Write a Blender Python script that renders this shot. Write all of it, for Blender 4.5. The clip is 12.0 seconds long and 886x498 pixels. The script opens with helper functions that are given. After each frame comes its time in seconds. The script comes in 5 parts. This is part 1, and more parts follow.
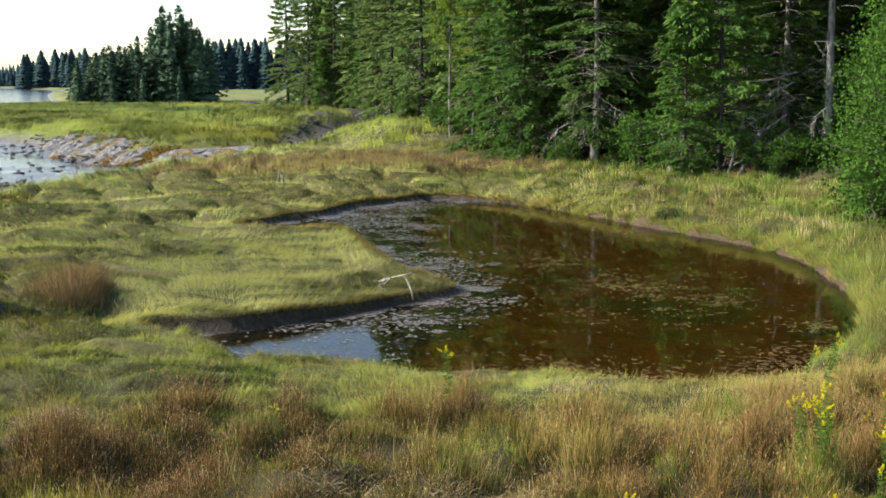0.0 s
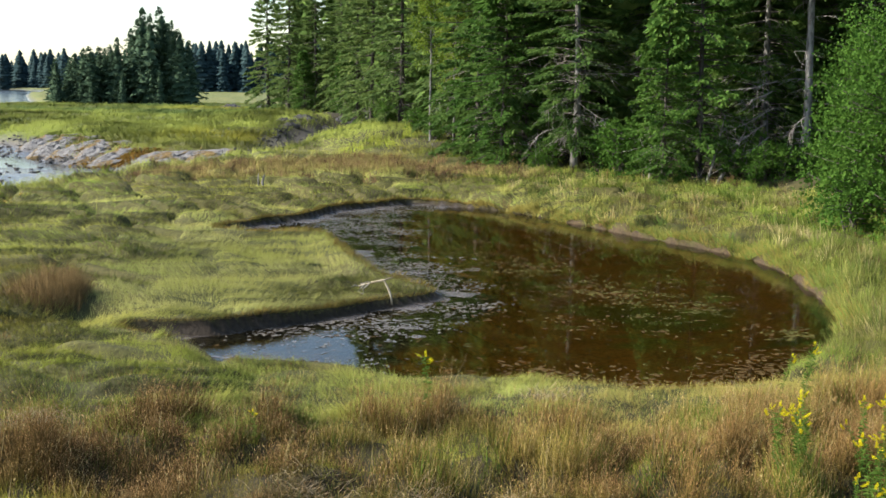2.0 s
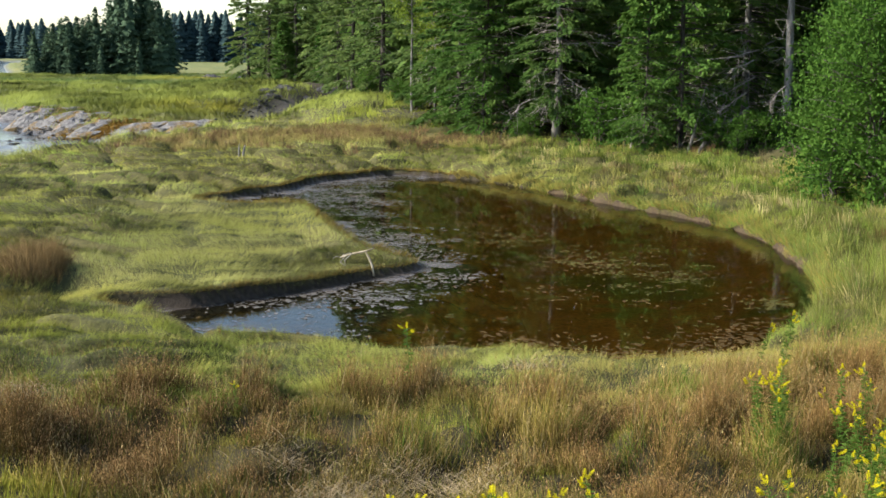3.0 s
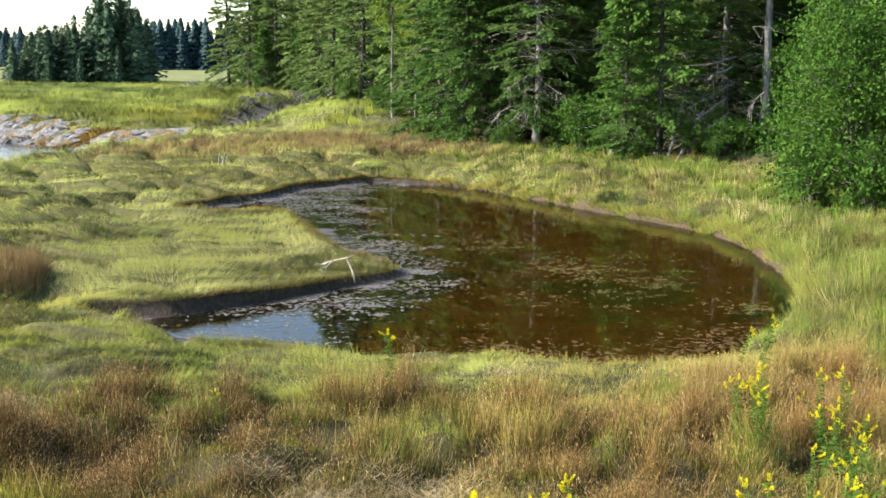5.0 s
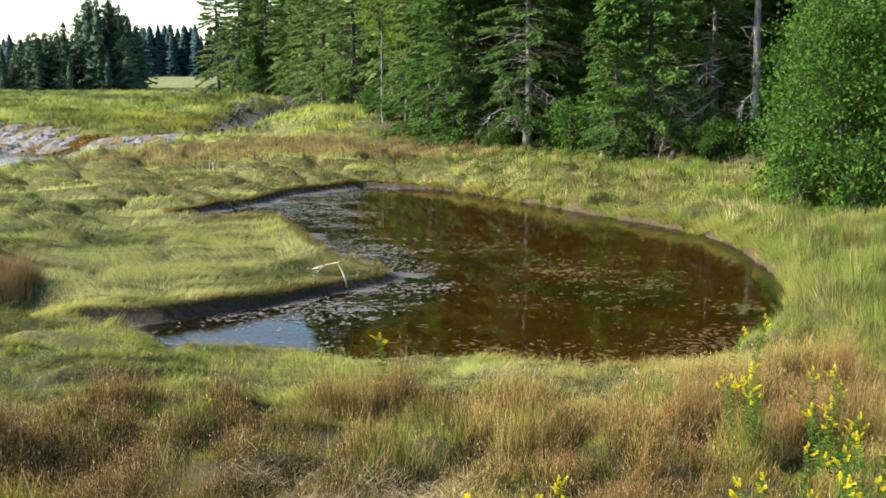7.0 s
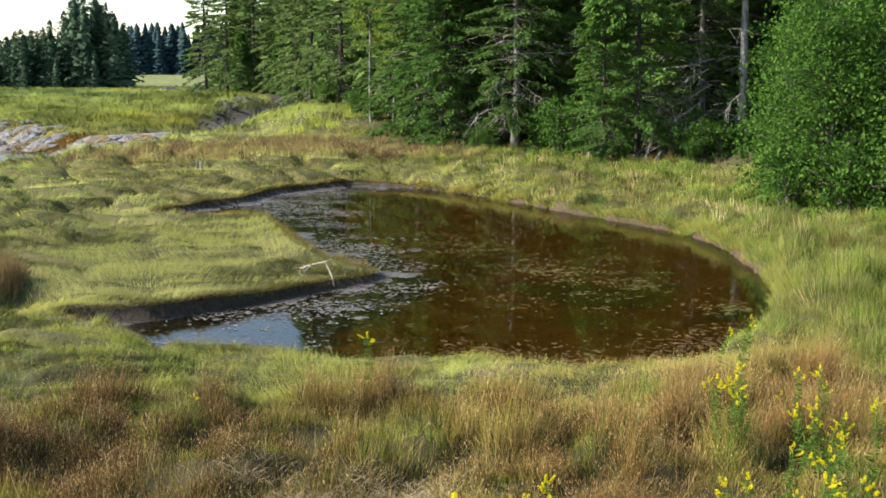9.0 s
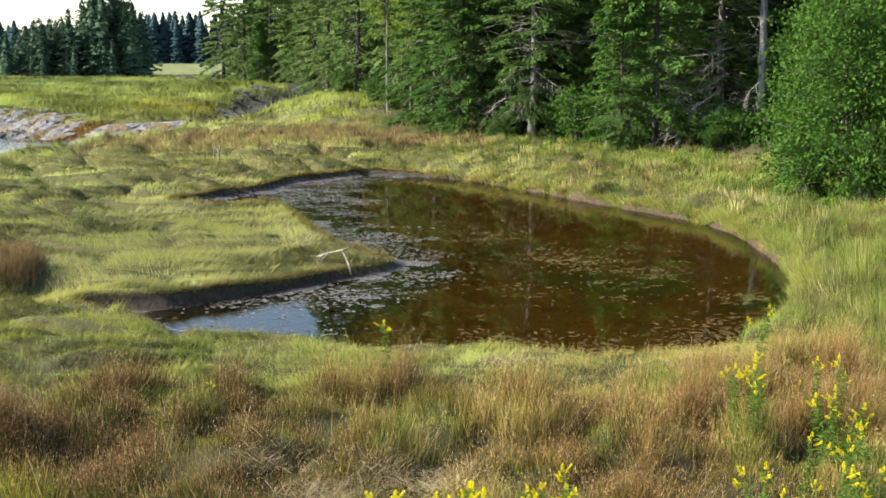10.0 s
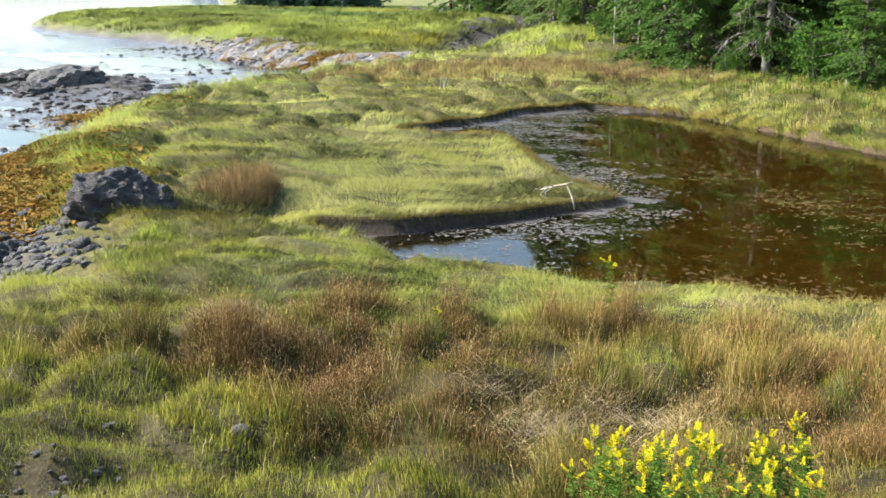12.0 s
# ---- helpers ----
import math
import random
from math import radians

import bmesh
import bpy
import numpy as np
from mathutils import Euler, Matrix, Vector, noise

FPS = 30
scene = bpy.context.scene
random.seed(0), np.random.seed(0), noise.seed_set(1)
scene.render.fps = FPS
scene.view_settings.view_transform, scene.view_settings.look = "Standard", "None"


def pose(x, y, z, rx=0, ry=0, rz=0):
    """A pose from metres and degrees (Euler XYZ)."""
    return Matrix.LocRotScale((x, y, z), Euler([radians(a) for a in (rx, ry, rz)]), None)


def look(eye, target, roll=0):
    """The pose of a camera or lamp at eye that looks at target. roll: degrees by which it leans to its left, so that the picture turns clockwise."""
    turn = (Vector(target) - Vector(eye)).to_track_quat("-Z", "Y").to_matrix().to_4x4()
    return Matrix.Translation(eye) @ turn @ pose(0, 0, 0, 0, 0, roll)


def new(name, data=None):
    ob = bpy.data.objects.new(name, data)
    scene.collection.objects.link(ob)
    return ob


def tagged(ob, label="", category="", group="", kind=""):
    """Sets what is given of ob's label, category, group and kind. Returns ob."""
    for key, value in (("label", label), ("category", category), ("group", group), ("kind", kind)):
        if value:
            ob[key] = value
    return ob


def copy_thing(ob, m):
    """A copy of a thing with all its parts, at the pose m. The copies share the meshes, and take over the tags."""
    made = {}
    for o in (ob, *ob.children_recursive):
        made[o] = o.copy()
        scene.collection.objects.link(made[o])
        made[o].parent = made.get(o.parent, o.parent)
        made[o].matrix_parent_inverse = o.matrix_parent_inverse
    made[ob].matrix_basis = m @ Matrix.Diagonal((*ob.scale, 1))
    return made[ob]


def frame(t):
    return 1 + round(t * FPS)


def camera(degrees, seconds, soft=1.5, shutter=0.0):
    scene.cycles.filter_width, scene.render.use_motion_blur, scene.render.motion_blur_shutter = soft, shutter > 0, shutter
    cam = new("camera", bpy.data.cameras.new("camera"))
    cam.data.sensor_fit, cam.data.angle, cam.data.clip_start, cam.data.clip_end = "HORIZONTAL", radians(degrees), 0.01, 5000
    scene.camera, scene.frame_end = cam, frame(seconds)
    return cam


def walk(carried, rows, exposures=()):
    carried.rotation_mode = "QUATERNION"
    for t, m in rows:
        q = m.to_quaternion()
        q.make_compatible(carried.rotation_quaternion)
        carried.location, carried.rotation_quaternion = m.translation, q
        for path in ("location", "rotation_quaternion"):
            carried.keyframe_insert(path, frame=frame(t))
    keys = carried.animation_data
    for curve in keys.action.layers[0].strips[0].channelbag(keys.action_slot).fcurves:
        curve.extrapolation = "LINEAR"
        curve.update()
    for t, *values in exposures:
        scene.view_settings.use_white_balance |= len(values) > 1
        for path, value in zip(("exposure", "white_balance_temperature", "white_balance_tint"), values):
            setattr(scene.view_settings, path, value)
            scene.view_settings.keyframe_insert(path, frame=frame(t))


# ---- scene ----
cam = camera(41.46, 12.0, soft=1.6)
walk(cam, [
    (0.0, pose(0.000, -0.000, 3.500, 81.800, 0.000, -0.000)),
    (0.5, pose(-0.011, 0.009, 3.514, 81.896, -0.383, -0.650)),
    (1.0, pose(-0.003, 0.005, 3.505, 81.899, -0.649, -0.579)),
    (1.5, pose(-0.008, 0.004, 3.517, 81.765, -0.713, -0.920)),
    (2.0, pose(-0.013, 0.001, 3.505, 82.051, -0.685, -0.938)),
    (2.5, pose(-0.010, -0.002, 3.511, 81.707, -0.794, -0.326)),
    (3.0, pose(0.005, 0.006, 3.517, 80.595, -0.514, -1.830)),
    (3.2, pose(0.016, -0.001, 3.503, 80.433, -0.232, -3.021)),
    (4.8, pose(0.011, -0.011, 3.500, 80.738, -0.342, -3.437)),
    (5.0, pose(0.011, -0.012, 3.511, 80.954, -0.394, -2.776)),
    (5.5, pose(0.017, -0.004, 3.504, 81.251, -0.189, -2.454)),
    (6.0, pose(0.019, -0.001, 3.502, 81.130, -0.197, -2.572)),
    (6.5, pose(0.024, 0.001, 3.499, 81.089, 0.099, -3.082)),
    (8.5, pose(0.026, -0.008, 3.511, 81.412, 0.078, -3.547)),
    (9.0, pose(0.016, -0.014, 3.502, 81.127, -0.158, -3.837)),
    (9.5, pose(0.016, -0.001, 3.509, 80.843, -0.138, -3.367)),
    (10.0, pose(0.014, 0.005, 3.490, 80.592, -0.162, -3.012)),
    (10.5, pose(0.020, -0.004, 3.509, 80.071, 0.336, -2.750)),
    (11.0, pose(-0.012, -0.003, 3.485, 80.334, 0.162, -1.244)),
    (11.5, pose(-0.055, 0.023, 3.459, 79.286, -0.152, 2.387)),
    (12.0, pose(-0.098, 0.050, 3.455, 77.348, -0.514, 7.820)),
], [(0.0, 1.20), (2.5, 1.18), (3.0, 1.17), (5.0, 1.64), (5.5, 1.70), (6.5, 1.58), (8.5, 1.34), (9.5, 1.39), (10.0, 1.48), (10.5, 1.59), (11.0, 1.64), (12.0, 1.74)])

# ---- light ----
SUN_LEFT, SUN_UP = radians(90), radians(34)
world = bpy.data.worlds.new("sky")
scene.world = world
world.use_nodes = True
wn = world.node_tree.nodes
sky = wn.new("ShaderNodeTexSky")
sky.sky_type = 'NISHITA'
sky.sun_disc = False
sky.sun_elevation, sky.sun_rotation = SUN_UP, -SUN_LEFT
sky.air_density, sky.dust_density, sky.ozone_density = 1.0, 0.7, 1.0
wn["Background"].inputs["Strength"].default_value = 0.115
world.node_tree.links.new(sky.outputs["Color"], wn["Background"].inputs["Color"])
sun_data = bpy.data.lights.new("sun", 'SUN')
sun_data.energy, sun_data.angle, sun_data.color = 4.15, radians(0.6), (1.0, 0.95, 0.87)
sun = new("sun", sun_data)
sun.matrix_world = look((-60, 30, 60), (-60 + math.sin(SUN_LEFT) * math.cos(SUN_UP), 30 - math.cos(SUN_LEFT) * math.cos(SUN_UP), 60 - math.sin(SUN_UP)))

rng = np.random.default_rng(7)
WATER, MUD_WATER = -0.30, -0.93


# ---- materials ----
def material(name, rough=0.8, spec=0.3):
    m = bpy.data.materials.new(name)
    m.use_nodes = True
    b = m.node_tree.nodes["Principled BSDF"]
    b.inputs["Roughness"].default_value = rough
    b.inputs["Specular IOR Level"].default_value = spec
    return m, m.node_tree.nodes, m.node_tree.links, b


def noise_node(n, l, scale, detail=4, space="Object", rough=0.6, stretch=None):
    co = n.new("ShaderNodeTexCoord")
    t = n.new("ShaderNodeTexNoise")
    t.inputs["Scale"].default_value, t.inputs["Detail"].default_value, t.inputs["Roughness"].default_value = scale, detail, rough
    out = co.outputs[space]
    if stretch:
        mp = n.new("ShaderNodeMapping")
        mp.inputs["Scale"].default_value = stretch
        l.new(out, mp.inputs["Vector"])
        out = mp.outputs["Vector"]
    l.new(out, t.inputs["Vector"])
    return t.outputs["Fac"]


def ramp(n, l, fac, stops):
    r = n.new("ShaderNodeValToRGB")
    el = r.color_ramp.elements
    el[0].position, el[0].color = stops[0][0], (*stops[0][1], 1)
    el[1].position, el[1].color = stops[-1][0], (*stops[-1][1], 1)
    for p, c in stops[1:-1]:
        e = el.new(p)
        e.color = (*c, 1)
    l.new(fac, r.inputs["Fac"])
    return r.outputs["Color"]


def mixed(n, l, kind, fac, a, b):
    x = n.new("ShaderNodeMix")
    x.data_type, x.blend_type = 'RGBA', kind
    for sock, v in ((x.inputs["Factor"], fac), (x.inputs["A"], a), (x.inputs["B"], b)):
        if isinstance(v, (int, float)):
            sock.default_value = v
        elif isinstance(v, tuple):
            sock.default_value = (*v, 1)
        else:
            l.new(v, sock)
    return x.outputs["Result"]


def bump(n, l, b, height, strength, distance):
    k = n.new("ShaderNodeBump")
    k.inputs["Strength"].default_value, k.inputs["Distance"].default_value = strength, distance
    l.new(height, k.inputs["Height"])
    l.new(k.outputs["Normal"], b.inputs["Normal"])


def leaf_material(name, stops=None, thin=0.3, attribute=True, rough=0.75, spec=0.06):
    """Leaves and blades: a coloured sheet that lets some light through. Colour from the mesh or from each island."""
    m, n, l, b = material(name, rough, spec)
    if attribute:
        a = n.new("ShaderNodeAttribute")
        a.attribute_name = "tone"
        col = a.outputs["Color"]
    else:
        g = n.new("ShaderNodeNewGeometry")
        o = n.new("ShaderNodeObjectInfo")
        mth = n.new("ShaderNodeMath")
        mth.operation = 'MULTIPLY_ADD'
        l.new(o.outputs["Random"], mth.inputs[0])
        mth.inputs[1].default_value = 0.25
        q = n.new("ShaderNodeMath")
        q.operation = 'MULTIPLY'
        l.new(g.outputs["Random Per Island"], q.inputs[0])
        q.inputs[1].default_value = 0.38
        l.new(q.outputs[0], mth.inputs[2])
        clump = n.new("ShaderNodeMath")
        clump.operation = 'MULTIPLY_ADD'
        l.new(noise_node(n, l, 2.6, 3), clump.inputs[0])
        clump.inputs[1].default_value = 0.62
        l.new(mth.outputs[0], clump.inputs[2])
        less = n.new("ShaderNodeMath")
        less.operation = 'SUBTRACT'
        l.new(clump.outputs[0], less.inputs[0])
        less.inputs[1].default_value = 0.13
        col = ramp(n, l, less.outputs[0], stops)
        big = noise_node(n, l, 0.7, 3)
        col = mixed(n, l, 'MULTIPLY', 1.0, col, ramp(n, l, big, [(0.3, (0.7, 0.75, 0.7)), (0.7, (1.2, 1.15, 1.05))]))
    l.new(col, b.inputs["Base Color"])
    tr = n.new("ShaderNodeBsdfTranslucent")
    l.new(col, tr.inputs["Color"])
    mx = n.new("ShaderNodeMixShader")
    mx.inputs["Fac"].default_value = thin
    l.new(b.outputs[0], mx.inputs[1])
    l.new(tr.outputs[0], mx.inputs[2])
    l.new(mx.outputs[0], n["Material Output"].inputs["Surface"])
    return m


def ground_material():
    m, n, l, b = material("earth_and_mud", 0.9, 0.25)
    a = n.new("ShaderNodeAttribute")
    a.attribute_name = "tone"
    wet = n.new("ShaderNodeAttribute")
    wet.attribute_name = "wet"
    fine, coarse = noise_node(n, l, 14, 6), noise_node(n, l, 1.1, 5)
    col = mixed(n, l, 'MULTIPLY', 1.0, a.outputs["Color"], ramp(n, l, fine, [(0.3, (0.55, 0.55, 0.55)), (0.7, (1.35, 1.35, 1.3))]))
    col = mixed(n, l, 'MULTIPLY', 1.0, col, ramp(n, l, coarse, [(0.3, (0.75, 0.78, 0.75)), (0.7, (1.2, 1.18, 1.15))]))
    l.new(col, b.inputs["Base Color"])
    r = n.new("ShaderNodeMapRange")
    r.inputs["To Min"].default_value, r.inputs["To Max"].default_value = 0.92, 0.14
    l.new(wet.outputs["Fac"], r.inputs["Value"])
    l.new(r.outputs["Result"], b.inputs["Roughness"])
    bump(n, l, b, fine, 0.6, 0.05)
    return m


def water_material(name, tint, scale, strength, rough=0.01):
    """Clear stained water: what lies under it shows through, tinted, and its surface mirrors by Fresnel."""
    m, n, l, b = material(name)
    n.remove(b)
    tp = n.new("ShaderNodeBsdfTransparent")
    tp.inputs["Color"].default_value = (*tint, 1)
    gl = n.new("ShaderNodeBsdfGlossy")
    gl.inputs["Roughness"].default_value = rough
    fr = n.new("ShaderNodeFresnel")
    fr.inputs["IOR"].default_value = 1.33
    k = n.new("ShaderNodeBump")
    k.inputs["Strength"].default_value, k.inputs["Distance"].default_value = strength, 0.02
    l.new(noise_node(n, l, scale, 3), k.inputs["Height"])
    l.new(k.outputs["Normal"], gl.inputs["Normal"])
    l.new(k.outputs["Normal"], fr.inputs["Normal"])
    mx = n.new("ShaderNodeMixShader")
    l.new(fr.outputs[0], mx.inputs["Fac"])
    l.new(tp.outputs[0], mx.inputs[1])
    l.new(gl.outputs[0], mx.inputs[2])
    l.new(mx.outputs[0], n["Material Output"].inputs["Surface"])
    return m


def rock_material(name, dark, light, lichen=None, scale=3.0):
    m, n, l, b = material(name, 0.75, 0.35)
    f = noise_node(n, l, scale, 8, stretch=(1, 1, 2.5))
    col = ramp(n, l, f, [(0.3, dark), (0.55, light), (0.75, tuple(min(1, c * 1.3) for c in light))])
    if lichen:
        col = mixed(n, l, 'MIX', ramp(n, l, noise_node(n, l, 1.2, 4), [(0.52, (0, 0, 0)), (0.62, (1, 1, 1))]), col, lichen)
    l.new(col, b.inputs["Base Color"])
    bump(n, l, b, noise_node(n, l, scale * 4, 8, stretch=(1, 1, 3)), 1.0, 0.16)
    return m


def bark_material(name, dark, light, scale=6.0):
    m, n, l, b = material(name, 0.9, 0.2)
    f = noise_node(n, l, scale, 6, stretch=(1, 1, 0.35))
    l.new(ramp(n, l, f, [(0.35, dark), (0.65, light)]), b.inputs["Base Color"])
    bump(n, l, b, f, 0.8, 0.03)
    return m


MAT_GROUND = ground_material()
MAT_GRASS = leaf_material("grass_blades", thin=0.26)
MAT_POND = water_material("stained_pond_water", (0.92, 0.76, 0.40), 5.0, 0.02)
MAT_BAY = water_material("shallow_tidal_water", (0.85, 0.85, 0.80), 3.0, 0.035, 0.12)
MAT_SPRUCE = leaf_material("spruce_needles", [(0.0, (0.052, 0.108, 0.030)), (0.55, (0.118, 0.200, 0.050)), (0.9, (0.215, 0.290, 0.072))], 0.35, False)
MAT_PALE_SPRUCE = leaf_material("pale_spruce_needles", [(0.0, (0.070, 0.120, 0.045)), (0.55, (0.150, 0.220, 0.070)), (0.9, (0.25, 0.31, 0.10))], 0.38, False)
MAT_FIR = leaf_material("fir_needles", [(0.0, (0.046, 0.104, 0.024)), (0.55, (0.098, 0.190, 0.038)), (0.9, (0.165, 0.255, 0.056))], 0.35, False)
# needles made bluer and paler: distance haze painted into the base colour
MAT_FAR_HAZED = leaf_material("hazed_spruce_needles", [(0.0, (0.030, 0.062, 0.072)), (0.9, (0.052, 0.090, 0.096))], 0.25, False)
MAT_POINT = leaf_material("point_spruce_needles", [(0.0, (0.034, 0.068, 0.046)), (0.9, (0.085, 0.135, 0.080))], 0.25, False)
MAT_ALDER = leaf_material("alder_leaves", [(0.0, (0.040, 0.098, 0.016)), (0.6, (0.080, 0.162, 0.026)), (0.95, (0.120, 0.212, 0.036))], 0.35, False)
MAT_LARCH = leaf_material("birch_leaves", [(0.0, (0.10, 0.16, 0.02)), (0.6, (0.19, 0.26, 0.04)), (0.95, (0.28, 0.33, 0.06))], 0.35, False)
MAT_BARK = bark_material("grey_spruce_bark", (0.035, 0.03, 0.025), (0.12, 0.105, 0.09))
MAT_PALE_BARK = bark_material("lichened_bark", (0.055, 0.052, 0.046), (0.27, 0.255, 0.230))
MAT_DEAD = bark_material("weathered_dead_wood", (0.12, 0.105, 0.09), (0.34, 0.31, 0.27), 9)
MAT_DRIFT = bark_material("bleached_driftwood", (0.19, 0.15, 0.095), (0.45, 0.39, 0.28), 12)
MAT_LEDGE = rock_material("pale_ledge_rock", (0.075, 0.070, 0.066), (0.24, 0.225, 0.21), (0.20, 0.125, 0.035), 2.0)
MAT_DARK_ROCK = rock_material("dark_shore_rock", (0.016, 0.015, 0.015), (0.092, 0.086, 0.080), None, 3.0)
MAT_STONE = rock_material("grey_cobbles", (0.050, 0.048, 0.046), (0.19, 0.182, 0.172), None, 5.0)
MAT_STEM = leaf_material("goldenrod_green", [(0.0, (0.09, 0.18, 0.030)), (0.9, (0.20, 0.31, 0.06))], 0.35, False)
MAT_PLUME = leaf_material("goldenrod_yellow", [(0.0, (0.50, 0.42, 0.01)), (0.5, (0.78, 0.68, 0.02)), (0.95, (0.88, 0.80, 0.06))], 0.3, False)
MAT_WEED = leaf_material("rockweed", [(0.0, (0.085, 0.052, 0.014)), (0.9, (0.30, 0.175, 0.036))], 0.15, False)
MAT_SCUM = leaf_material("mauve_scum", [(0.0, (0.09, 0.078, 0.066)), (0.6, (0.17, 0.15, 0.13)), (0.95, (0.27, 0.24, 0.21))], 0.05, False, 0.4, 0.4)
MAT_PONDWEED = leaf_material("pond_weed", [(0.0, (0.055, 0.052, 0.016)), (0.6, (0.10, 0.092, 0.028)), (0.95, (0.16, 0.14, 0.045))], 0.1, False)
MAT_FLOAT = leaf_material("floating_dead_leaves", [(0.0, (0.060, 0.032, 0.014)), (0.6, (0.090, 0.056, 0.022)), (0.95, (0.14, 0.098, 0.040))], 0.1, False)


# ---- mesh helpers ----
def mesh_from(name, verts, tris, mat, tone=None, smooth=False, extra=None):
    """A mesh from arrays: verts (n, 3), faces (m, 3 or 4), tone (n, 3) base colours."""
    verts, tris = np.asarray(verts, np.float32), np.asarray(tris, np.int32)
    k = tris.shape[1]
    me = bpy.data.meshes.new(name)
    me.vertices.add(len(verts))
    me.vertices.foreach_set("co", verts.ravel())
    me.loops.add(tris.size)
    me.loops.foreach_set("vertex_index", tris.ravel())
    me.polygons.add(len(tris))
    me.polygons.foreach_set("loop_start", np.arange(0, tris.size, k, dtype=np.int32))
    me.polygons.foreach_set("loop_total", np.full(len(tris), k, np.int32))
    if smooth:
        me.polygons.foreach_set("use_smooth", np.ones(len(tris), bool))
    if tone is not None:
        c = me.color_attributes.new("tone", 'FLOAT_COLOR', 'POINT')
        c.data.foreach_set("color", np.concatenate([tone, np.ones((len(tone), 1))], 1).astype(np.float32).ravel())
    for key, values in (extra or {}).items():
        at = me.attributes.new(key, 'FLOAT', 'POINT')
        at.data.foreach_set("value", np.asarray(values, np.float32))
    me.materials.append(mat)
    me.update(calc_edges=True)
    return me


def part(name, me, parent, label=""):
    ob = new(name, me)
    ob.parent = parent
    if label:
        tagged(ob, label)
    return ob


def empty(name, m=None):
    ob = new(name)
    ob.empty_display_size = 0.2
    if m is not None:
        ob.matrix_basis = m
    return ob


class Shape:
    """Collects triangles."""

    def __init__(self):
        self.v, self.f, self.n = [], [], 0

    def add(self, v, f):
        self.v.append(np.asarray(v, float))
        self.f.append(np.asarray(f, int) + self.n)
        self.n += len(v)

    def tube(self, pts, radii, sides=6):
        pts = np.asarray(pts, float)
        d = np.gradient(pts, axis=0)
        d /= np.linalg.norm(d, axis=1)[:, None] + 1e-9
        ref = np.where(np.abs(d[:, 2:3]) > 0.9, [[1.0, 0, 0]], [[0, 0, 1.0]])
        u = np.cross(d, ref)
        u /= np.linalg.norm(u, axis=1)[:, None] + 1e-9
        w = np.cross(d, u)
        a = np.arange(sides) * 2 * np.pi / sides
        ring = pts[:, None] + np.asarray(radii)[:, None, None] * (np.cos(a)[None, :, None] * u[:, None] + np.sin(a)[None, :, None] * w[:, None])
        k = len(pts)
        i, j = np.meshgrid(np.arange(k - 1), np.arange(sides), indexing="ij")
        p, q = (i * sides + j).ravel(), (i * sides + (j + 1) % sides).ravel()
        f = np.concatenate([np.stack([p, q, q + sides], 1), np.stack([p, q + sides, p + sides], 1)])
        cap = [[(k - 1) * sides, (k - 1) * sides + s, (k - 1) * sides + s + 1] for s in range(1, sides - 1)]
        self.add(ring.reshape(-1, 3), np.concatenate([f, np.array(cap)]))

    def mesh(self, name, mat, smooth=False):
        return mesh_from(name, np.concatenate(self.v), np.concatenate(self.f), mat, smooth=smooth)


def hash2(ix, iy, seed):
    h = (ix.astype(np.int64) * 374761393 + iy.astype(np.int64) * 668265263 + seed * 974711) & 0x7fffffff
    h = ((h ^ (h >> 13)) * 1274126177) & 0x7fffffff
    return ((h ^ (h >> 16)) & 0xffff) / 65535.0


def value_noise(x, y, seed=0):
    ix, iy = np.floor(x), np.floor(y)
    fx, fy = x - ix, y - iy
    fx, fy = fx * fx * (3 - 2 * fx), fy * fy * (3 - 2 * fy)
    a, b = hash2(ix, iy, seed), hash2(ix + 1, iy, seed)
    c, d = hash2(ix, iy + 1, seed), hash2(ix + 1, iy + 1, seed)
    return (a + (b - a) * fx) * (1 - fy) + (c + (d - c) * fx) * fy


def fbm(x, y, seed=0, octaves=3):
    """Layered noise, about -1 to 1."""
    s, amp, tot = 0.0, 1.0, 0.0
    for o in range(octaves):
        s = s + amp * (value_noise(x * 2 ** o + 17.3 * o, y * 2 ** o - 9.1 * o, seed + o) * 2 - 1)
        tot += amp
        amp *= 0.5
    return s / tot * 1.4


def step(a, b, x):
    t = np.clip((x - a) / (b - a), 0, 1)
    return t * t * (3 - 2 * t)


def closed_curve(pts, cuts=6):
    p = np.asarray(pts, float)
    out = []
    for i in range(len(p)):
        a, b, c, d = p[i - 1], p[i], p[(i + 1) % len(p)], p[(i + 2) % len(p)]
        for s in np.arange(cuts) / cuts:
            out.append(0.5 * (2 * b + (c - a) * s + (2 * a - 5 * b + 4 * c - d) * s * s + (3 * b - a - 3 * c + d) * s ** 3))
    return np.array(out)


def shore_distance(x, y, poly):
    """Metres to the outline, positive inside."""
    a, b = poly, np.roll(poly, -1, 0)
    out = np.empty(len(x))
    for s in range(0, len(x), 8000):
        px, py = x[s:s + 8000, None], y[s:s + 8000, None]
        ex, ey = b[:, 0] - a[:, 0], b[:, 1] - a[:, 1]
        t = np.clip(((px - a[:, 0]) * ex + (py - a[:, 1]) * ey) / (ex * ex + ey * ey + 1e-9), 0, 1)
        d = np.sqrt(((px - a[:, 0] - t * ex) ** 2 + (py - a[:, 1] - t * ey) ** 2).min(1))
        cross = ((a[:, 1] > py) != (b[:, 1] > py)) & (px < ex * (py - a[:, 1]) / (ey + 1e-12) + a[:, 0])
        out[s:s + 8000] = np.where(cross.sum(1) % 2 == 1, d, -d)
    return out


